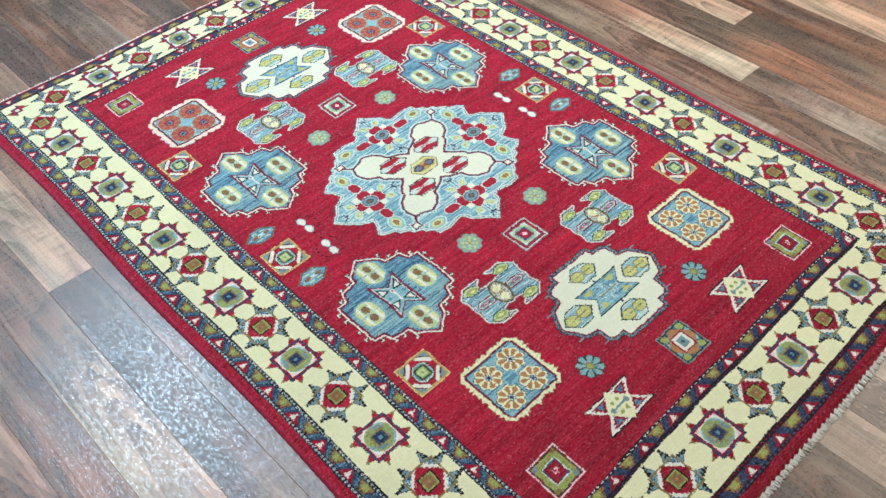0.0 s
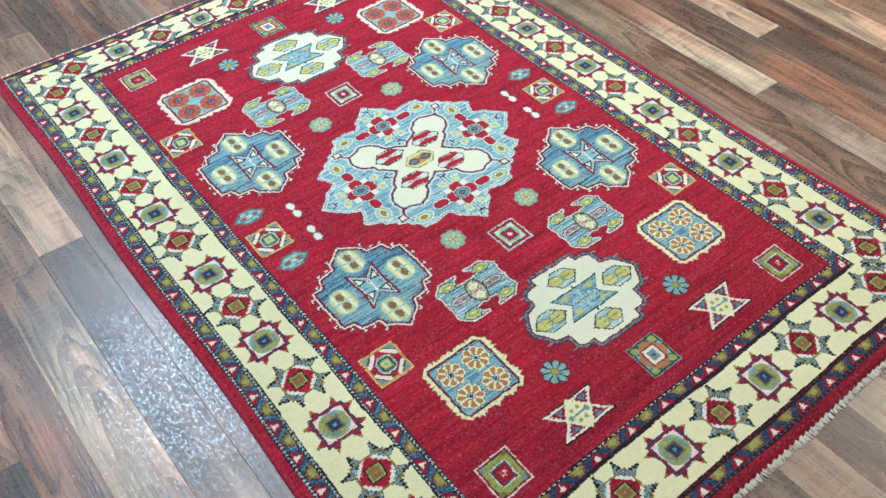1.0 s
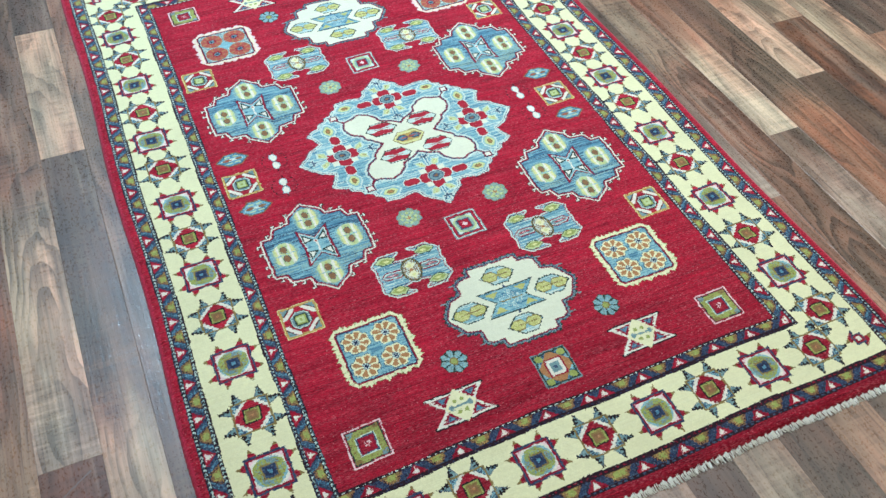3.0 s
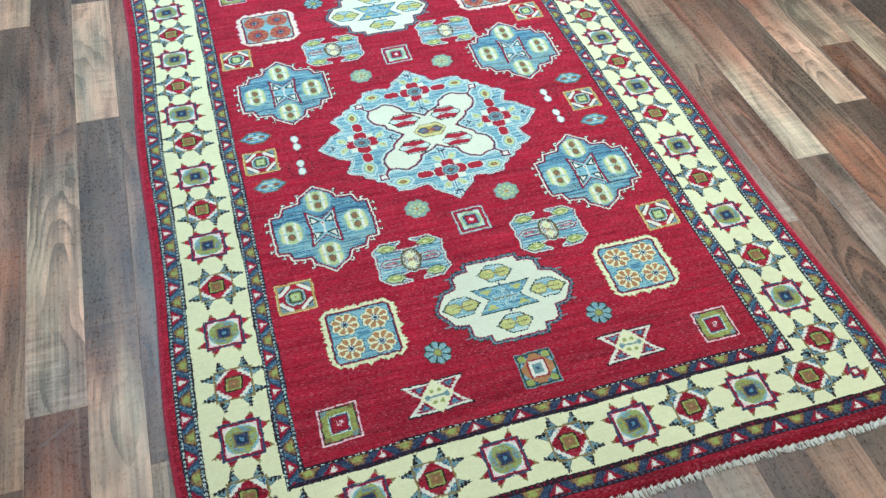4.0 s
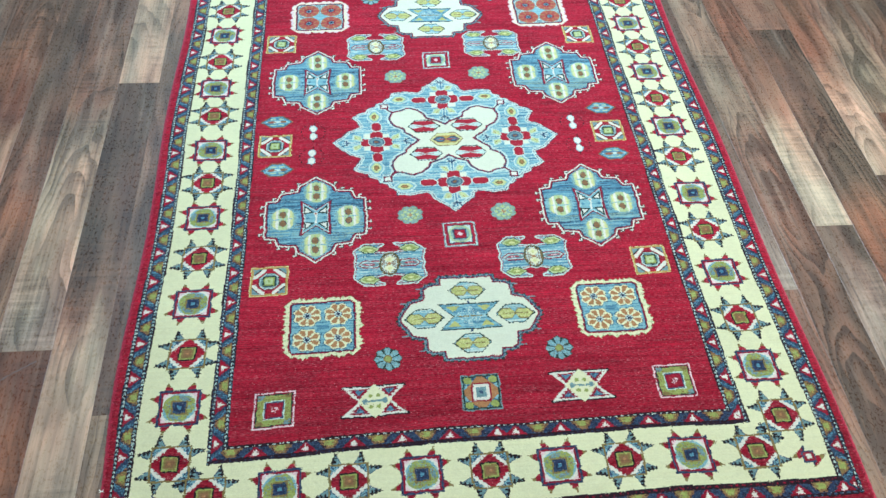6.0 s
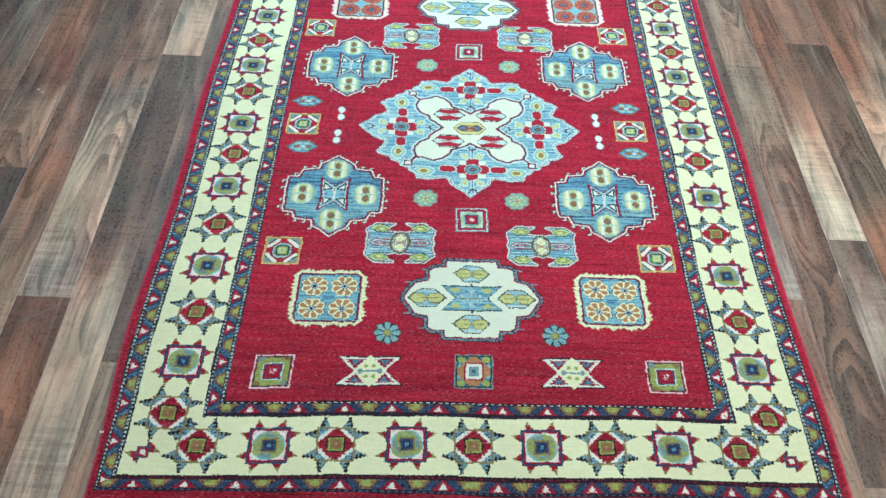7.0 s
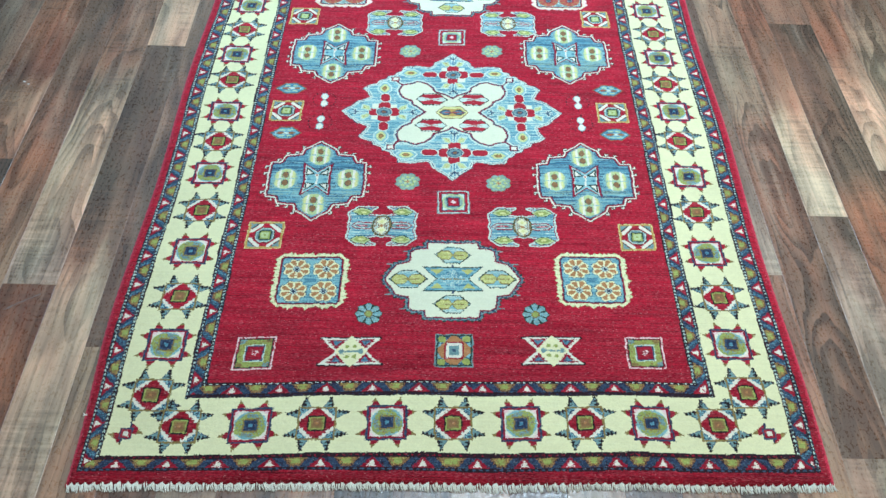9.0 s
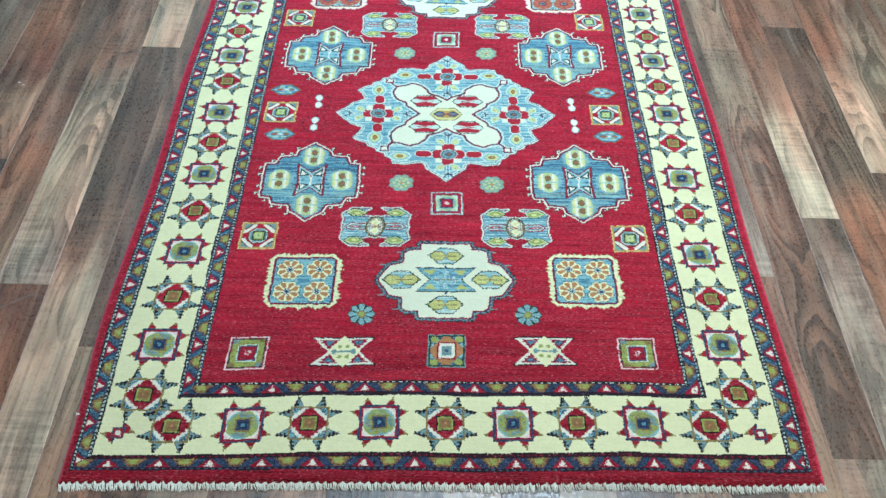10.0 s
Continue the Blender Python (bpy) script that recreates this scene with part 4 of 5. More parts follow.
def centre_medallion(u, v):
    m = Motif("centre_medallion", u, v, 0.31, 0.30, "large light blue medallion with a cream cross and red rosettes")
    shape = m.q4([(0, 0.261), (0.026, 0.234), (0.047, 0.218), (0.052, 0.202), (0.062, 0.193), (0.100, 0.201), (0.133, 0.197), (0.138, 0.178), (0.152, 0.171), (0.158, 0.158), (0.175, 0.154), (0.179, 0.143), (0.199, 0.133), (0.203, 0.120), (0.223, 0.114), (0.238, 0.101), (0.226, 0.082), (0.218, 0.060), (0.250, 0.044), (0.257, 0.034), (0.289, 0)])
    m.put(grow(shape, 2) & (np.floor((m.x + m.y) / 0.006) % 2 == 0), "slate")
    edge = grow(shape, 1)
    body = rim(m, edge, (("mist", 2), ("slate", 1), ("mist", 2)))
    mottle(m, edge & ~grow(body, 3), 0.45, "white")
    mottle(m, edge & ~grow(body, 4), 0.2, "slate")
    m.put(body, "light_blue")
    streaks(m, body, 0.30, "blue")
    streaks(m, body, 0.12, "mist")
    m.piece("cross", "cream cross with a dark edge")
    cross = m.q4([(0, 0.056), (0.018, 0.071), (0.050, 0.085), (0.055, 0.103), (0.073, 0.120), (0.094, 0.128), (0.112, 0.119), (0.133, 0.114), (0.140, 0.093), (0.138, 0.079), (0.128, 0.062), (0.106, 0.048), (0.103, 0.035), (0.088, 0.021), (0.066, 0.0)])
    outer = grow(cross, 6)
    for sx in (-1, 1):
        for sy in (-1, 1):
            x, y = sx * m.x, sy * m.y
            along, off = (x - 0.134) * 0.66 + (y - 0.114) * 0.75, (x - 0.134) * 0.75 - (y - 0.114) * 0.66
            outer |= (abs(off) < 0.0075) & (along > 0) & (along < 0.056)
            outer |= m.rc(sx * 0.156, sy * 0.142, 0.0135, 0.0125)
    rim(m, outer & grow(shape, 1), (("mist", 3), ("navy", 1), ("crimson", 1)))
    mottle(m, grow(cross, 3) & ~cross, 0.45, "slate")
    teeth = grow(cross, 1) & ~cross & (np.floor((m.x + 2 * m.y) / 0.0050) % 2 == 0)
    m.put(cross, "ivory")
    m.put(teeth, "crimson")
    for sx in (-1, 1):
        for sy in (-1, 1):
            m.put(m.rc(sx * 0.156, sy * 0.142, 0.0110, 0.0100), "navy")
            m.put(m.rc(sx * 0.156, sy * 0.142, 0.0090, 0.0080), "crimson")
            m.put(m.rc(sx * 0.156, sy * 0.142, 0.0070, 0.0060), "white")
            hx, hy = sx * 0.056, sy * 0.054
            m.piece("hexagon", "red hexagon with a white waist")
            m.put(m.hx(hx, hy, 0.043, 0.0260, 0.50) & (np.floor(m.x / 0.0045) % 2 == 0), "bottle")
            m.put(m.hx(hx, hy, 0.0415, 0.0245, 0.50), "bottle")
            whole = m.hx(hx, hy, 0.0390, 0.0222, 0.50)
            m.put(whole, "mist")
            off = abs(m.x - hx)
            band = abs(m.y - hy) > np.clip(0.0022 + 0.0075 * off / 0.030, 0, 0.0085)
            m.put(whole & band & (abs(m.y - hy) < 0.0210), "scarlet")
            m.put(whole & (abs(m.y - hy) < 0.0010) & (off < 0.020), "salmon")
            m.id = m.top
            for x, y, tall in ((0.116, 0.170, False), (0.182, 0.100, True)):
                for n, colour in ((1.15, "mist"), (0.95, "light_blue"), (0.74, "pale_green"), (0.56, "yellow"), (0.40, "olive"), (0.22, "rust")):
                    a, b = (0.017 * n, 0.025 * n) if tall else (0.027 * n, 0.0155 * n)
                    m.put(m.hx(sx * x, sy * y, a, b, 0.55) if not tall else m.rc(sx * x, sy * y, a, b) & (abs(m.x - sx * x) / a + abs(m.y - sy * y) / b < 1.3), colour)
    m.piece("hexagon", "yellow hexagon with a blue and rust bar")
    m.put(m.hx(0, 0, 0.044, 0.0255, 0.45), "olive")
    m.put(m.hx(0, 0, 0.041, 0.0230, 0.45), "yellow")
    m.put(m.hx(0, 0, 0.036, 0.0150, 0.38), "gold")
    m.put(m.hx(-0.017, 0, 0.018, 0.0105, 0.7) | m.hx(0.017, 0, 0.018, 0.0105, 0.7), "slate")
    m.put(m.hx(-0.017, 0, 0.012, 0.0060, 0.7) | m.hx(0.017, 0, 0.012, 0.0060, 0.7), "blue")
    m.put(m.hx(0, 0, 0.034, 0.0022, 0.6), "salmon")
    flower_cross(m, 0.002, 0.163, False)
    flower_cross(m, 0.006, -0.160, False)
    flower_cross(m, 0.179, 0.001, True)
    flower_cross(m, -0.179, -0.001, True)


centre_medallion(-0.001, 0.007)
for u, v in ((0.001, -0.577), (-0.004, 0.577)):
    cream_medallion(u, v)
for u, v in ((0.004, -0.773), (0.006, 0.767)):
    blue_square(u, v)
for u, v in ((0.002, -0.332), (-0.003, 0.349)):
    middle_square(u, v)
for u, v in ((-0.404, -0.777), (0.402, -0.776), (-0.406, 0.776), (0.402, 0.776)):
    green_square(u, v)
for u, v in ((-0.208, -0.775), (0.209, -0.772), (-0.202, 0.767), (0.215, 0.770)):
    hourglass_star(u, v)
for u, v in ((-0.178, -0.676), (0.179, -0.676), (-0.178, 0.669), (0.184, 0.676)):
    daisy(u, v)
for u, v in ((-0.312, -0.581), (0.311, -0.575), (-0.329, 0.581), (0.322, 0.584)):
    flower_tile(u, v, v > 0)
for u, v in ((-0.429, -0.446), (0.429, -0.444), (-0.435, 0.006), (0.424, 0.014), (-0.436, 0.448), (0.423, 0.455)):
    diamond_square(u, v)
for u, v in ((-0.164, -0.413), (0.164, -0.413), (-0.170, 0.421), (0.162, 0.424)):
    butterfly(u, v)
for u, v in ((-0.110, -0.262), (0.112, -0.264), (-0.121, 0.279), (0.111, 0.283)):
    rosette(u, v)
for u, v in ((-0.330, -0.257), (0.327, -0.254), (-0.333, 0.268), (0.322, 0.279)):
    blue_medallion(u, v)
for u, v in ((-0.343, -0.041), (0.336, -0.035), (-0.341, 0.054), (0.335, 0.056)):
    spot_pair(u, v)
for u, v in ((-0.427, -0.085), (0.421, -0.077), (-0.434, 0.101), (0.423, 0.111)):
    leaf(u, v)

# the pink sheen along the bound sides, painted into their outermost knots
side = (abs(GU) > 0.711 + rng.uniform(-0.003, 0.003, GU.shape)) & (design == COLOURS.index("red"))
design[side] = COLOURS.index("sheen_red")

# neighbouring knots mingle a little along every colour edge
stray = rng.uniform(0, 1, design.shape) < 0.22
ROW, COL = np.indices(design.shape)
ROW = np.clip(ROW + np.where(stray, rng.integers(-1, 2, design.shape), 0), 0, NV - 1)
COL = np.clip(COL + np.where(stray, rng.integers(-1, 2, design.shape), 0), 0, NU - 1)
design, owner = design[ROW, COL], owner[ROW, COL]

# ---- the rug itself ----
RUG_AT, LEAN_U, LEAN_V, PILE = (-0.001, 0.003), radians(1.365), radians(-0.27), 0.013
rug = tagged(new("rug"), "hand-knotted red wool rug with cream star border, flat on floor", "rug")


def lay(u, v):
    """The rug as it lies: turned a little, with slightly wavy sides."""
    side = np.clip((abs(u) - 0.45) / 0.27, 0, 1)
    u = u + np.sign(u) * np.clip((abs(u) - 0.712) / 0.008, 0, 1) * 0.0005 * np.sin(v * 410 + 3 * np.sin(v * 57))
    u = u + side * np.sign(u) * (0.004 * np.sin(v * 7.5 + np.where(u < 0, 0.4, 2.0)))
    ease = lambda t: np.clip(t, 0, 1) ** 2 * (3 - 2 * np.clip(t, 0, 1))
    v = v - ease((-v - 0.6) / 0.3) * (0.009 * ease((-u - 0.25) / 0.3) + 0.003 * ease((u - 0.25) / 0.3) + 0.0015 * np.sin(u * 14))
    v = v - ease((v - 0.6) / 0.3) * (0.008 * ease((-u - 0.1) / 0.35) + 0.0015 * np.sin(u * 13))
    u = u + ease((-u - 0.67) / 0.05) * ease((-v - 0.65) / 0.35) * 0.011
    v = v + ease((-v - 1.0) / 0.07) * ease(-u / 0.6) * 0.011
    u, v = u * 0.9957, v * 0.9888
    return RUG_AT[0] + u * math.cos(LEAN_U) - v * math.sin(LEAN_V), RUG_AT[1] + u * math.sin(LEAN_U) + v * math.cos(LEAN_V)


VU, VV = np.meshgrid(np.arange(NU + 1) * KNOT - HALF_U, np.arange(NV + 1) * KNOT - NEAR_V)
gap = np.minimum(np.minimum(VU + HALF_U, HALF_U - VU), np.minimum(VV + NEAR_V, NV * KNOT - NEAR_V - VV))
rise = np.sqrt(np.clip(1 - (1 - np.clip(gap / 0.019, 0, 1)) ** 2, 0, 1))
JU, JV = (rng.uniform(-0.0005, 0.0005, VU.shape) for _ in range(2))
WX, WY = lay(VU + JU, VV + JV)
WZ = 0.0005 + PILE * rise + rise * (rng.uniform(-0.00045, 0.00045, VU.shape) + 0.0012 * np.sin(VU * 9 + 1) * np.sin(VV * 7))
VERTS = np.stack([WX, WY, WZ], -1).reshape(-1, 3).astype(np.float32)
cells = np.arange(NU * NV)
corner = (cells // NU) * (NU + 1) + cells % NU
QUADS = np.stack([corner, corner + 1, corner + NU + 2, corner + NU + 1], 1)


def knots(name, which, label, parent):
    """One mesh of the knots of one part of the design, each in its wool."""
    used, loops = np.unique(QUADS[which].ravel(), return_inverse=True)
    me = bpy.data.meshes.new(name)
    me.vertices.add(len(used))
    me.vertices.foreach_set("co", VERTS[used].ravel())
    me.loops.add(len(loops))
    me.loops.foreach_set("vertex_index", loops.ravel().astype(np.int32))
    me.polygons.add(len(which))
    me.polygons.foreach_set("loop_start", np.arange(len(which), dtype=np.int32) * 4)
    colours, slots = np.unique(design.ravel()[which], return_inverse=True)
    for c in colours:
        me.materials.append(YARN_MATERIALS[int(c)])
    me.polygons.foreach_set("material_index", slots.ravel().astype(np.int32))
    me.update(calc_edges=True)
    ob = new(name, me)
    ob.parent = parent
    return tagged(ob, label)


order = np.argsort(owner.ravel(), kind="stable")
bounds = np.searchsorted(owner.ravel()[order], np.arange(len(PARTS) + 1))
made = {}
for k, (name, label, above) in enumerate(PARTS):
    if bounds[k + 1] > bounds[k]:
        made[k] = knots(name, order[bounds[k]:bounds[k + 1]], label, made.get(above, rug))


def fringe(sign):
    """Short knotted cotton warp ends along one end of the rug."""
    r = random.Random(3 + sign)
    verts, faces = [], []
    u = -HALF_U + 0.004
    while u < HALF_U - 0.002:
        lump = 0.5 + 0.5 * math.sin(u * 90 + 2 * math.sin(u * 37))
        long, lean, w = r.uniform(0.0115, 0.0155) + 0.0030 * lump, r.uniform(-0.002, 0.008), r.uniform(0.0007, 0.0012)
        base = len(verts)
        for k in range(5):
            t = k / 4
            cu, cv = u + lean * t * t, sign * ((FAR_V if sign > 0 else NEAR_V) - 0.005 + long * t)
            x, y = lay(np.float64(cu), np.float64(cv))
            z = 0.0045 * (1 - t) + 0.0022 + 0.0015 * math.sin(t * 3 + u * 400)
            ww = w * (1.15 - 0.5 * t) * (1.25 if k == 1 else 1)
            verts += [(x - ww, y, z - 0.001), (x, y, z + ww * 0.9), (x + ww, y, z - 0.001), (x, y, z - 0.0016)]
        for k in range(4):
            a, b = base + 4 * k, base + 4 * k + 4
            faces += [(a + i, a + (i + 1) % 4, b + (i + 1) % 4, b + i) for i in range(4)]
        faces.append((base + 16, base + 17, base + 18, base + 19))
        u += r.uniform(0.0007, 0.0016) + (0.002 if r.random() < 0.12 else 0)
    me = bpy.data.meshes.new("fringe")
    me.from_pydata(verts, [], faces)
    me.materials.append(COTTON)
    ob = new("fringe", me)
    ob.parent = rug
    return tagged(ob, "short off-white cotton fringe", kind="stuff")


fringe(-1)
fringe(1)

# ---- floor planks ----
MESHES = {}


def plank_shape(x0, x1, y0, y1):
    """Corners and faces of one vinyl plank with a fine bevel, about its middle."""
    w, l, e = (x1 - x0) / 2 - 0.0001, (y1 - y0) / 2 - 0.0001, 0.0006
    corners = ((-1, -1), (1, -1), (1, 1), (-1, 1))
    vs = [(sx * w, sy * l, -0.004) for sx, sy in corners]
    vs += [(sx * w, sy * l, -0.0003) for sx, sy in corners]
    vs += [(sx * (w - e), sy * (l - e), 0.0) for sx, sy in corners]
    fs = [(8, 9, 10, 11)]
    for k in (0, 4):
        fs += [(k + i, k + (i + 1) % 4, k + 4 + (i + 1) % 4, k + 4 + i) for i in range(4)]
    return vs, fs


def mapped(name, vs, fs, local):
    """A mesh whose texture coordinates are metres within each plank."""
    me = bpy.data.meshes.new(name)
    me.from_pydata(vs, [], fs)
    uv = me.uv_layers.new(name="UVMap")
    at = np.array([local[i][:2] for f in fs for i in f], np.float32)
    uv.data.foreach_set("uv", at.ravel())
    return me


def plank(x0, x1, y0, y1, tone):
    """One plank between x0 and x1 and from y0 to y1."""
    key = (round(x1 - x0, 3), round(y1 - y0, 3), tone)
    if key not in MESHES:
        vs, fs = plank_shape(x0, x1, y0, y1)
        me = mapped("plank", vs, fs, vs)
        if isinstance(tone, str):
            me.materials.append(PLANK_TONES[tone])
        else:
            stops = [(min(1, max(0, (y - y0) / (y1 - y0))), srgb(*SHADES[shade])) for y, shade in tone[1:]]
            me.materials.append(plank_material("vinyl_shaded", (0, 0, 0, 1), (1, 1, 1, 1), tone[0], stops))
        MESHES[key] = me
    ob = new("plank", MESHES[key])
    ob.parent, ob.location = floor, ((x0 + x1) / 2, (y0 + y1) / 2, 0)
    return ob


SEAMS = [-1.21, -1.08, -0.977, -0.862] + [-0.756 + 1.5 / 14 * k for k in range(14)] + [0.744, 0.853, 0.95, 1.08, 1.177, 1.30, 1.41, 1.52]
LAID = {}


def lane(x, *planks):
    """The known planks of one lane, from near to far: their ends, and a tone or the growth rings' depth and shades along the plank."""
    LAID[x] = planks


lane(-1.318, (-1.0, 0.1, "red"), (0.1, 1.3, (0.15, (0.1, "brown"), (0.45, "grey"), (0.9, "dark"))))
lane(-1.21, (-1.1, -0.2, "dark"), (-0.2, 1.0, (0.18, (-0.15, "pink"), (0.05, "tan"), (0.15, "rust"), (0.4, "red"), (0.7, "brown"))))
lane(-1.08, (-1.5, -0.75, "brown"), (-0.75, 0.775, (0.08, (-0.6, "tan"), (-0.4, "pink"), (-0.22, "red"), (-0.1, "brown"), (0.1, "dark"), (0.5, "coal"))), (0.775, 1.5, "pale"))
lane(-0.977, (-1.6, -0.599, (0.12, (-1.2, "brown"), (-0.85, "red"), (-0.68, "rust"))), (-0.599, 1.05, (0.22, (-0.55, "pale_grey"), (-0.40, "pale"), (-0.3, "sand"), (-0.02, "sand"), (0.08, "greige"), (0.2, "umber"), (0.7, "dark"))), (1.05, 1.9, "brown"))
lane(-0.862, (-1.7, 0.288, (0.06, (-1.2, "pale_grey"), (-0.8, "pale"), (-0.62, "pale"), (-0.50, "brown"), (-0.36, "dark"), (-0.1, "coal"), (0.25, "coal"))), (0.288, 0.86, (0.06, (0.3, "sand"), (0.8, "sand"))), (0.86, 1.8, "dark"))
lane(-0.756, (-1.6, -0.762, (0.1, (-1.2, "pink"), (-0.8, "tan"))), (-0.762, 0.92, (0.08, (-0.7, "coal"), (-0.2, "dark"), (0.3, "brown"))), (0.92, 1.7, "red"))
lane(-0.649, (-2.0, -0.9, "brown"), (-0.9, 1.2, "tan"), (1.2, 2.0, "brown"))
lane(-0.542, (-1.9, -0.6, "pale_grey"), (-0.6, 2.1, "brown"))
lane(-0.435, (-1.8, -0.7, "brown"), (-0.7, 1.9, "rust"))
lane(-0.327, (-2.0, -0.8, "tan"), (-0.8, 1.6, "brown_ringed"), (1.6, 2.2, "brown"))
lane(-0.22, (-2.0, -0.8, "dark"), (-0.8, 1.8, "red"), (1.8, 2.2, "tan"))
lane(-0.113, (-2.0, -0.8, "brown"), (-0.8, 1.5, "dark"), (1.5, 2.2, "red"))
lane(-0.006, (-1.9, -0.6, "pale_grey"), (-0.6, 1.9, "rust"))
lane(0.101, (-1.8, -0.6, "dark"), (-0.6, 1.4, "red"))
lane(0.208, (-2.0, -0.5, "pale_grey"), (-0.5, 1.4, "tan"))
lane(0.315, (-1.9, -0.5, "dark"), (-0.5, 1.4, "brown"))
lane(0.423, (-1.9, -0.5, "tan"), (-0.5, 1.4, "brown"))
lane(0.53, (-1.8, -0.7, "brown"), (-0.7, 1.4, "red"))
lane(0.637, (-1.7, -0.52, (0.08, (-1.2, "tan"), (-0.6, "pink"))), (-0.52, 1.3, (0.08, (-0.48, "pale_grey"), (-0.3, "pale_grey"), (-0.1, "grey"), (0.2, "coal"))))
lane(0.744, (-1.9, -0.985, "pale_grey"), (-0.985, 0.85, (0.28, (-0.9, "brown"), (-0.6, "dark"), (-0.3, "brown"), (0.0, "brown"), (0.1, "greige"), (0.6, "greige"))))
lane(0.853, (-1.35, -0.327, (0.1, (-1.0, "pale_grey"), (-0.55, "pale_grey"), (-0.4, "grey"))), (-0.327, 0.75, (0.08, (-0.3, "bone"), (-0.15, "pale"), (0.0, "sand"), (0.12, "pink"), (0.3, "umber"), (0.6, "umber"))))
lane(0.95, (-1.2, 0.49, (0.2, (-0.9, "brown"), (-0.5, "red"), (-0.3, "red"), (-0.15, "dark"), (0.2, "dark"), (0.45, "coal"))), (0.49, 1.3, "red"))
lane(1.08, (-1.3, -0.157, (0.1, (-0.8, "brown"), (-0.3, "coal"))), (-0.157, 0.9, (0.08, (-0.1, "pale"), (0.1, "pale"), (0.22, "tan"), (0.38, "umber"), (0.8, "umber"))))
lane(1.177, (-1.1, 0.09, "rust"), (0.09, 1.2, (0.3, (0.1, "sand"), (0.35, "greige"), (0.6, "brown"), (0.9, "dark"))))
lane(1.30, (-0.9, 0.9, (0.2, (-0.5, "pale"), (0.1, "sand"), (0.35, "brown"), (0.6, "dark"))))
lane(1.41, (-1.0, -0.066, "tan"), (-0.066, 0.8, "dark"))
lanes = random.Random(11)
edges = [SEAMS[0] - 0.108 * k for k in range(32, 0, -1)] + SEAMS + [SEAMS[-1] + 0.108 * k for k in range(1, 25)]
edges = [min(X1, max(X0, x)) for x in edges]
MIX = ("brown", "brown", "dark", "red", "tan", "pale", "pale_grey", "ringed", "dark_ringed", "rust")
far_planks = []


def lay_plank(x0, x1, y0, y1, tone):
    """Near the rug a plank of its own; the rest of the room goes into one mesh."""
    y0, y1 = max(y0, Y0), min(y1, Y1)
    if y1 - y0 < 0.01 or x1 - x0 < 0.01:
        return
    if -1.75 < x0 < 1.9 and y1 > -1.5 and y0 < 2.4:
        plank(x0, x1, y0, y1, tone)
    else:
        far_planks.append((x0, x1, y0, y1, tone if isinstance(tone, str) else "brown"))


for x0, x1 in zip(edges, edges[1:]):
    known = LAID.get(round(x0, 3), ())
    for y0, y1, tone in known:
        lay_plank(x0, x1, y0, y1, tone)
    y, stop = Y0 - lanes.uniform(0, 0.5), known[0][0] if known else Y1
    while y < stop:
        l = min(lanes.uniform(0.6, 1.2), stop - y)
        lay_plank(x0, x1, y, y + l, lanes.choice(MIX))
        y += l
    y = known[-1][1] if known else Y1
    while y < Y1:
        l = lanes.uniform(0.6, 1.2)
        lay_plank(x0, x1, y, y + l, lanes.choice(MIX))
        y += l

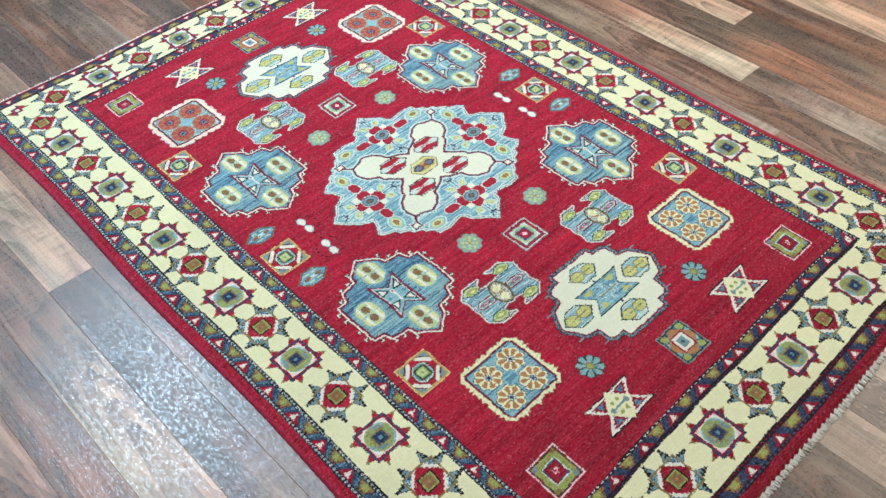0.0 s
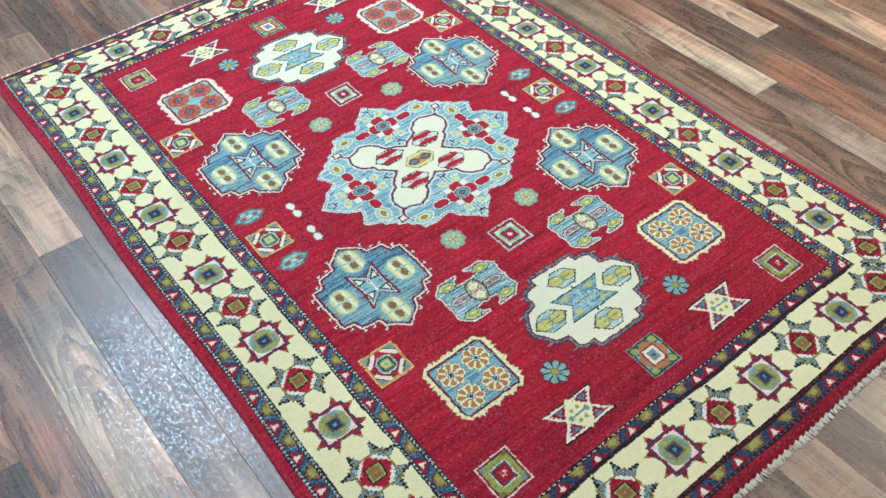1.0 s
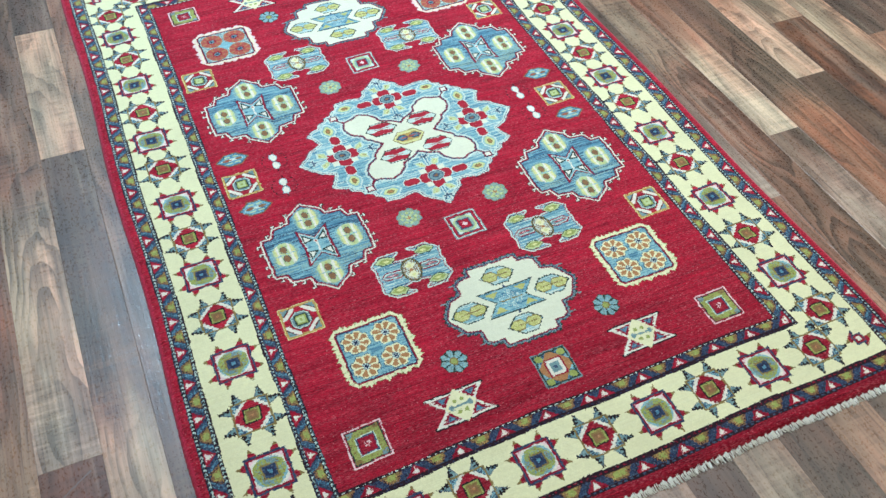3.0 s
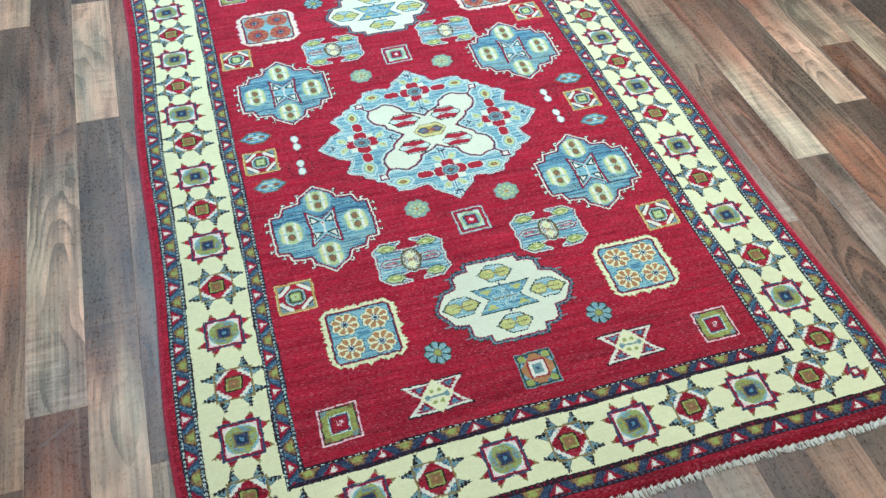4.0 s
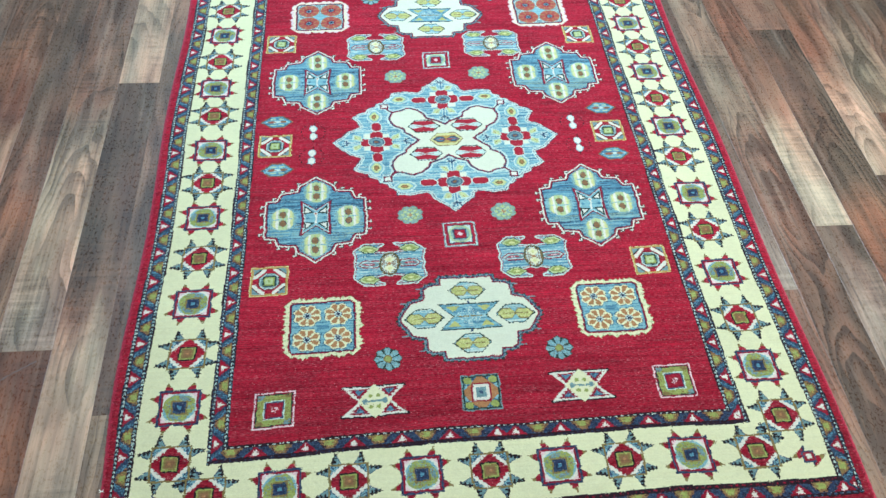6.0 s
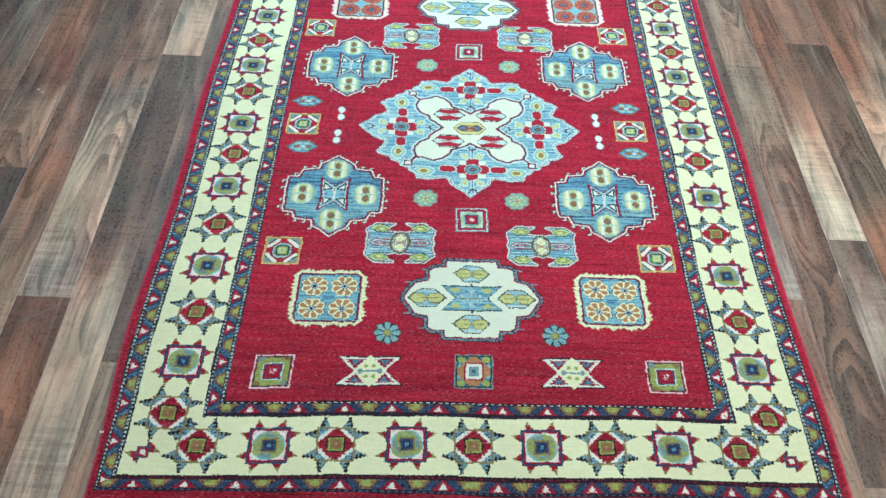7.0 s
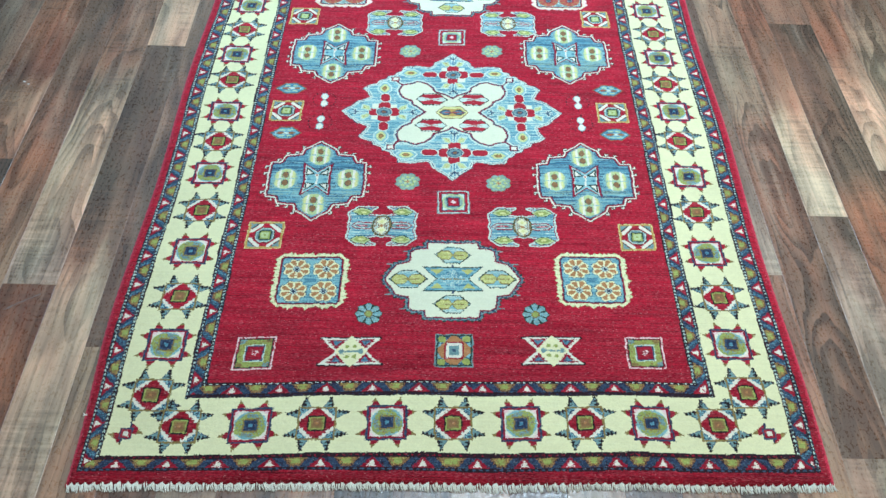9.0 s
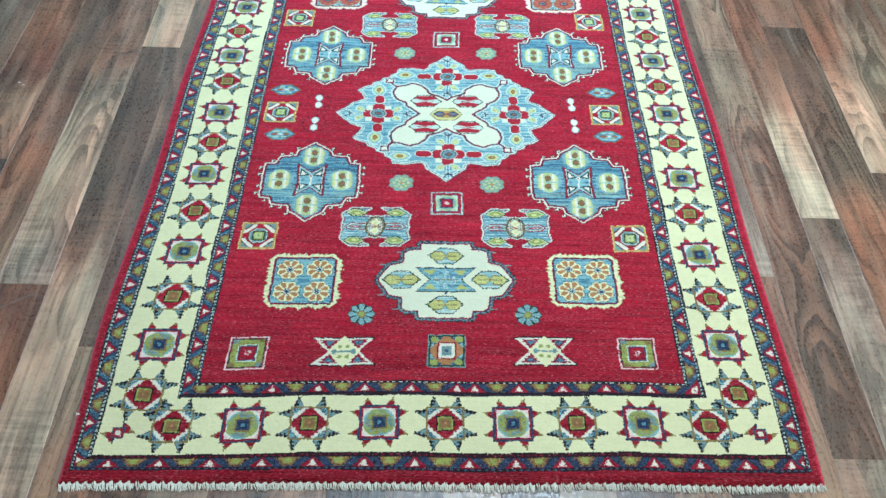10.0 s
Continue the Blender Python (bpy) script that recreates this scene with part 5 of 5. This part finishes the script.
verts, faces, local, slots, tones = [], [], [], [], list(PLANK_TONES)
for x0, x1, y0, y1, tone in far_planks:
    vs, fs = plank_shape(x0, x1, y0, y1)
    faces += [tuple(i + len(verts) for i in f) for f in fs]
    slots += [tones.index(tone)] * len(fs)
    local += vs
    verts += [(x + (x0 + x1) / 2, y + (y0 + y1) / 2, z) for x, y, z in vs]
me = mapped("planks", verts, faces, local)
for tone in tones:
    me.materials.append(PLANK_TONES[tone])
me.polygons.foreach_set("material_index", np.array(slots, np.int32))
rest = new("planks", me)
rest.parent = floor
tagged(rest, "further vinyl planks of the same floor", kind="stuff")


# ---- marks and litter ----
def scuff(points, width, mat, label):
    """A thin smear on the vinyl that follows a few points."""
    r = random.Random(8)
    bm = bmesh.new()
    rows = []
    for (xa, ya), (xb, yb) in zip(points, points[1:]):
        d = Vector((xb - xa, yb - ya))
        n = Vector((-d.y, d.x)).normalized()
        for k in range(8):
            p = Vector((xa, ya)) + d * k / 8
            w = width * r.uniform(0.3, 1.0)
            p += n * r.uniform(-0.0008, 0.0008)
            rows.append((bm.verts.new((p.x - n.x * w, p.y - n.y * w, 0.0004)), bm.verts.new((p.x + n.x * w, p.y + n.y * w, 0.0004))))
    for (a, b), (c, d) in zip(rows, rows[1:]):
        bm.faces.new((a, b, d, c))
    return part("scuff_mark", bm, mat, floor, label)


SCUFF = plain("scuff_grey", srgb(128, 116, 112), 0.5)
scuff([(-0.95, -0.672), (-0.93, -0.655), (-0.88, -0.622)], 0.003, SCUFF, "pale grey smear across the planks")
scuff([(-0.785, 0.140), (-0.768, 0.177), (-0.764, 0.150)], 0.0012, SCUFF, "fine pale angled scratch")
CHIP = plain("chip_white", srgb(206, 202, 200), 0.6)
scuff([(-1.152, 0.108), (-1.143, 0.103)], 0.0035, CHIP, "tiny white chip in the vinyl")
scuff([(-1.138, 0.094), (-1.131, 0.099)], 0.0030, CHIP, "tiny white chip in the vinyl")


def tuft_of_lint(x, y, z):
    r = random.Random(2)
    bm = bmesh.new()
    for k in range(9):
        a, l = r.uniform(0, 6.28), r.uniform(0.003, 0.007)
        c, s = math.cos(a), math.sin(a)
        v = [bm.verts.new(p) for p in ((-s * 0.0008, c * 0.0008, 0), (s * 0.0008, -c * 0.0008, 0), (c * l, s * l, r.uniform(0.001, 0.004)))]
        bm.faces.new(v)
    ob = part("lint", bm, COTTON)
    ob.location = (x, y, z)
    return tagged(ob, "small white tuft of lint on the rug edge", "lint")


tuft_of_lint(-0.708, -0.931, 0.011)
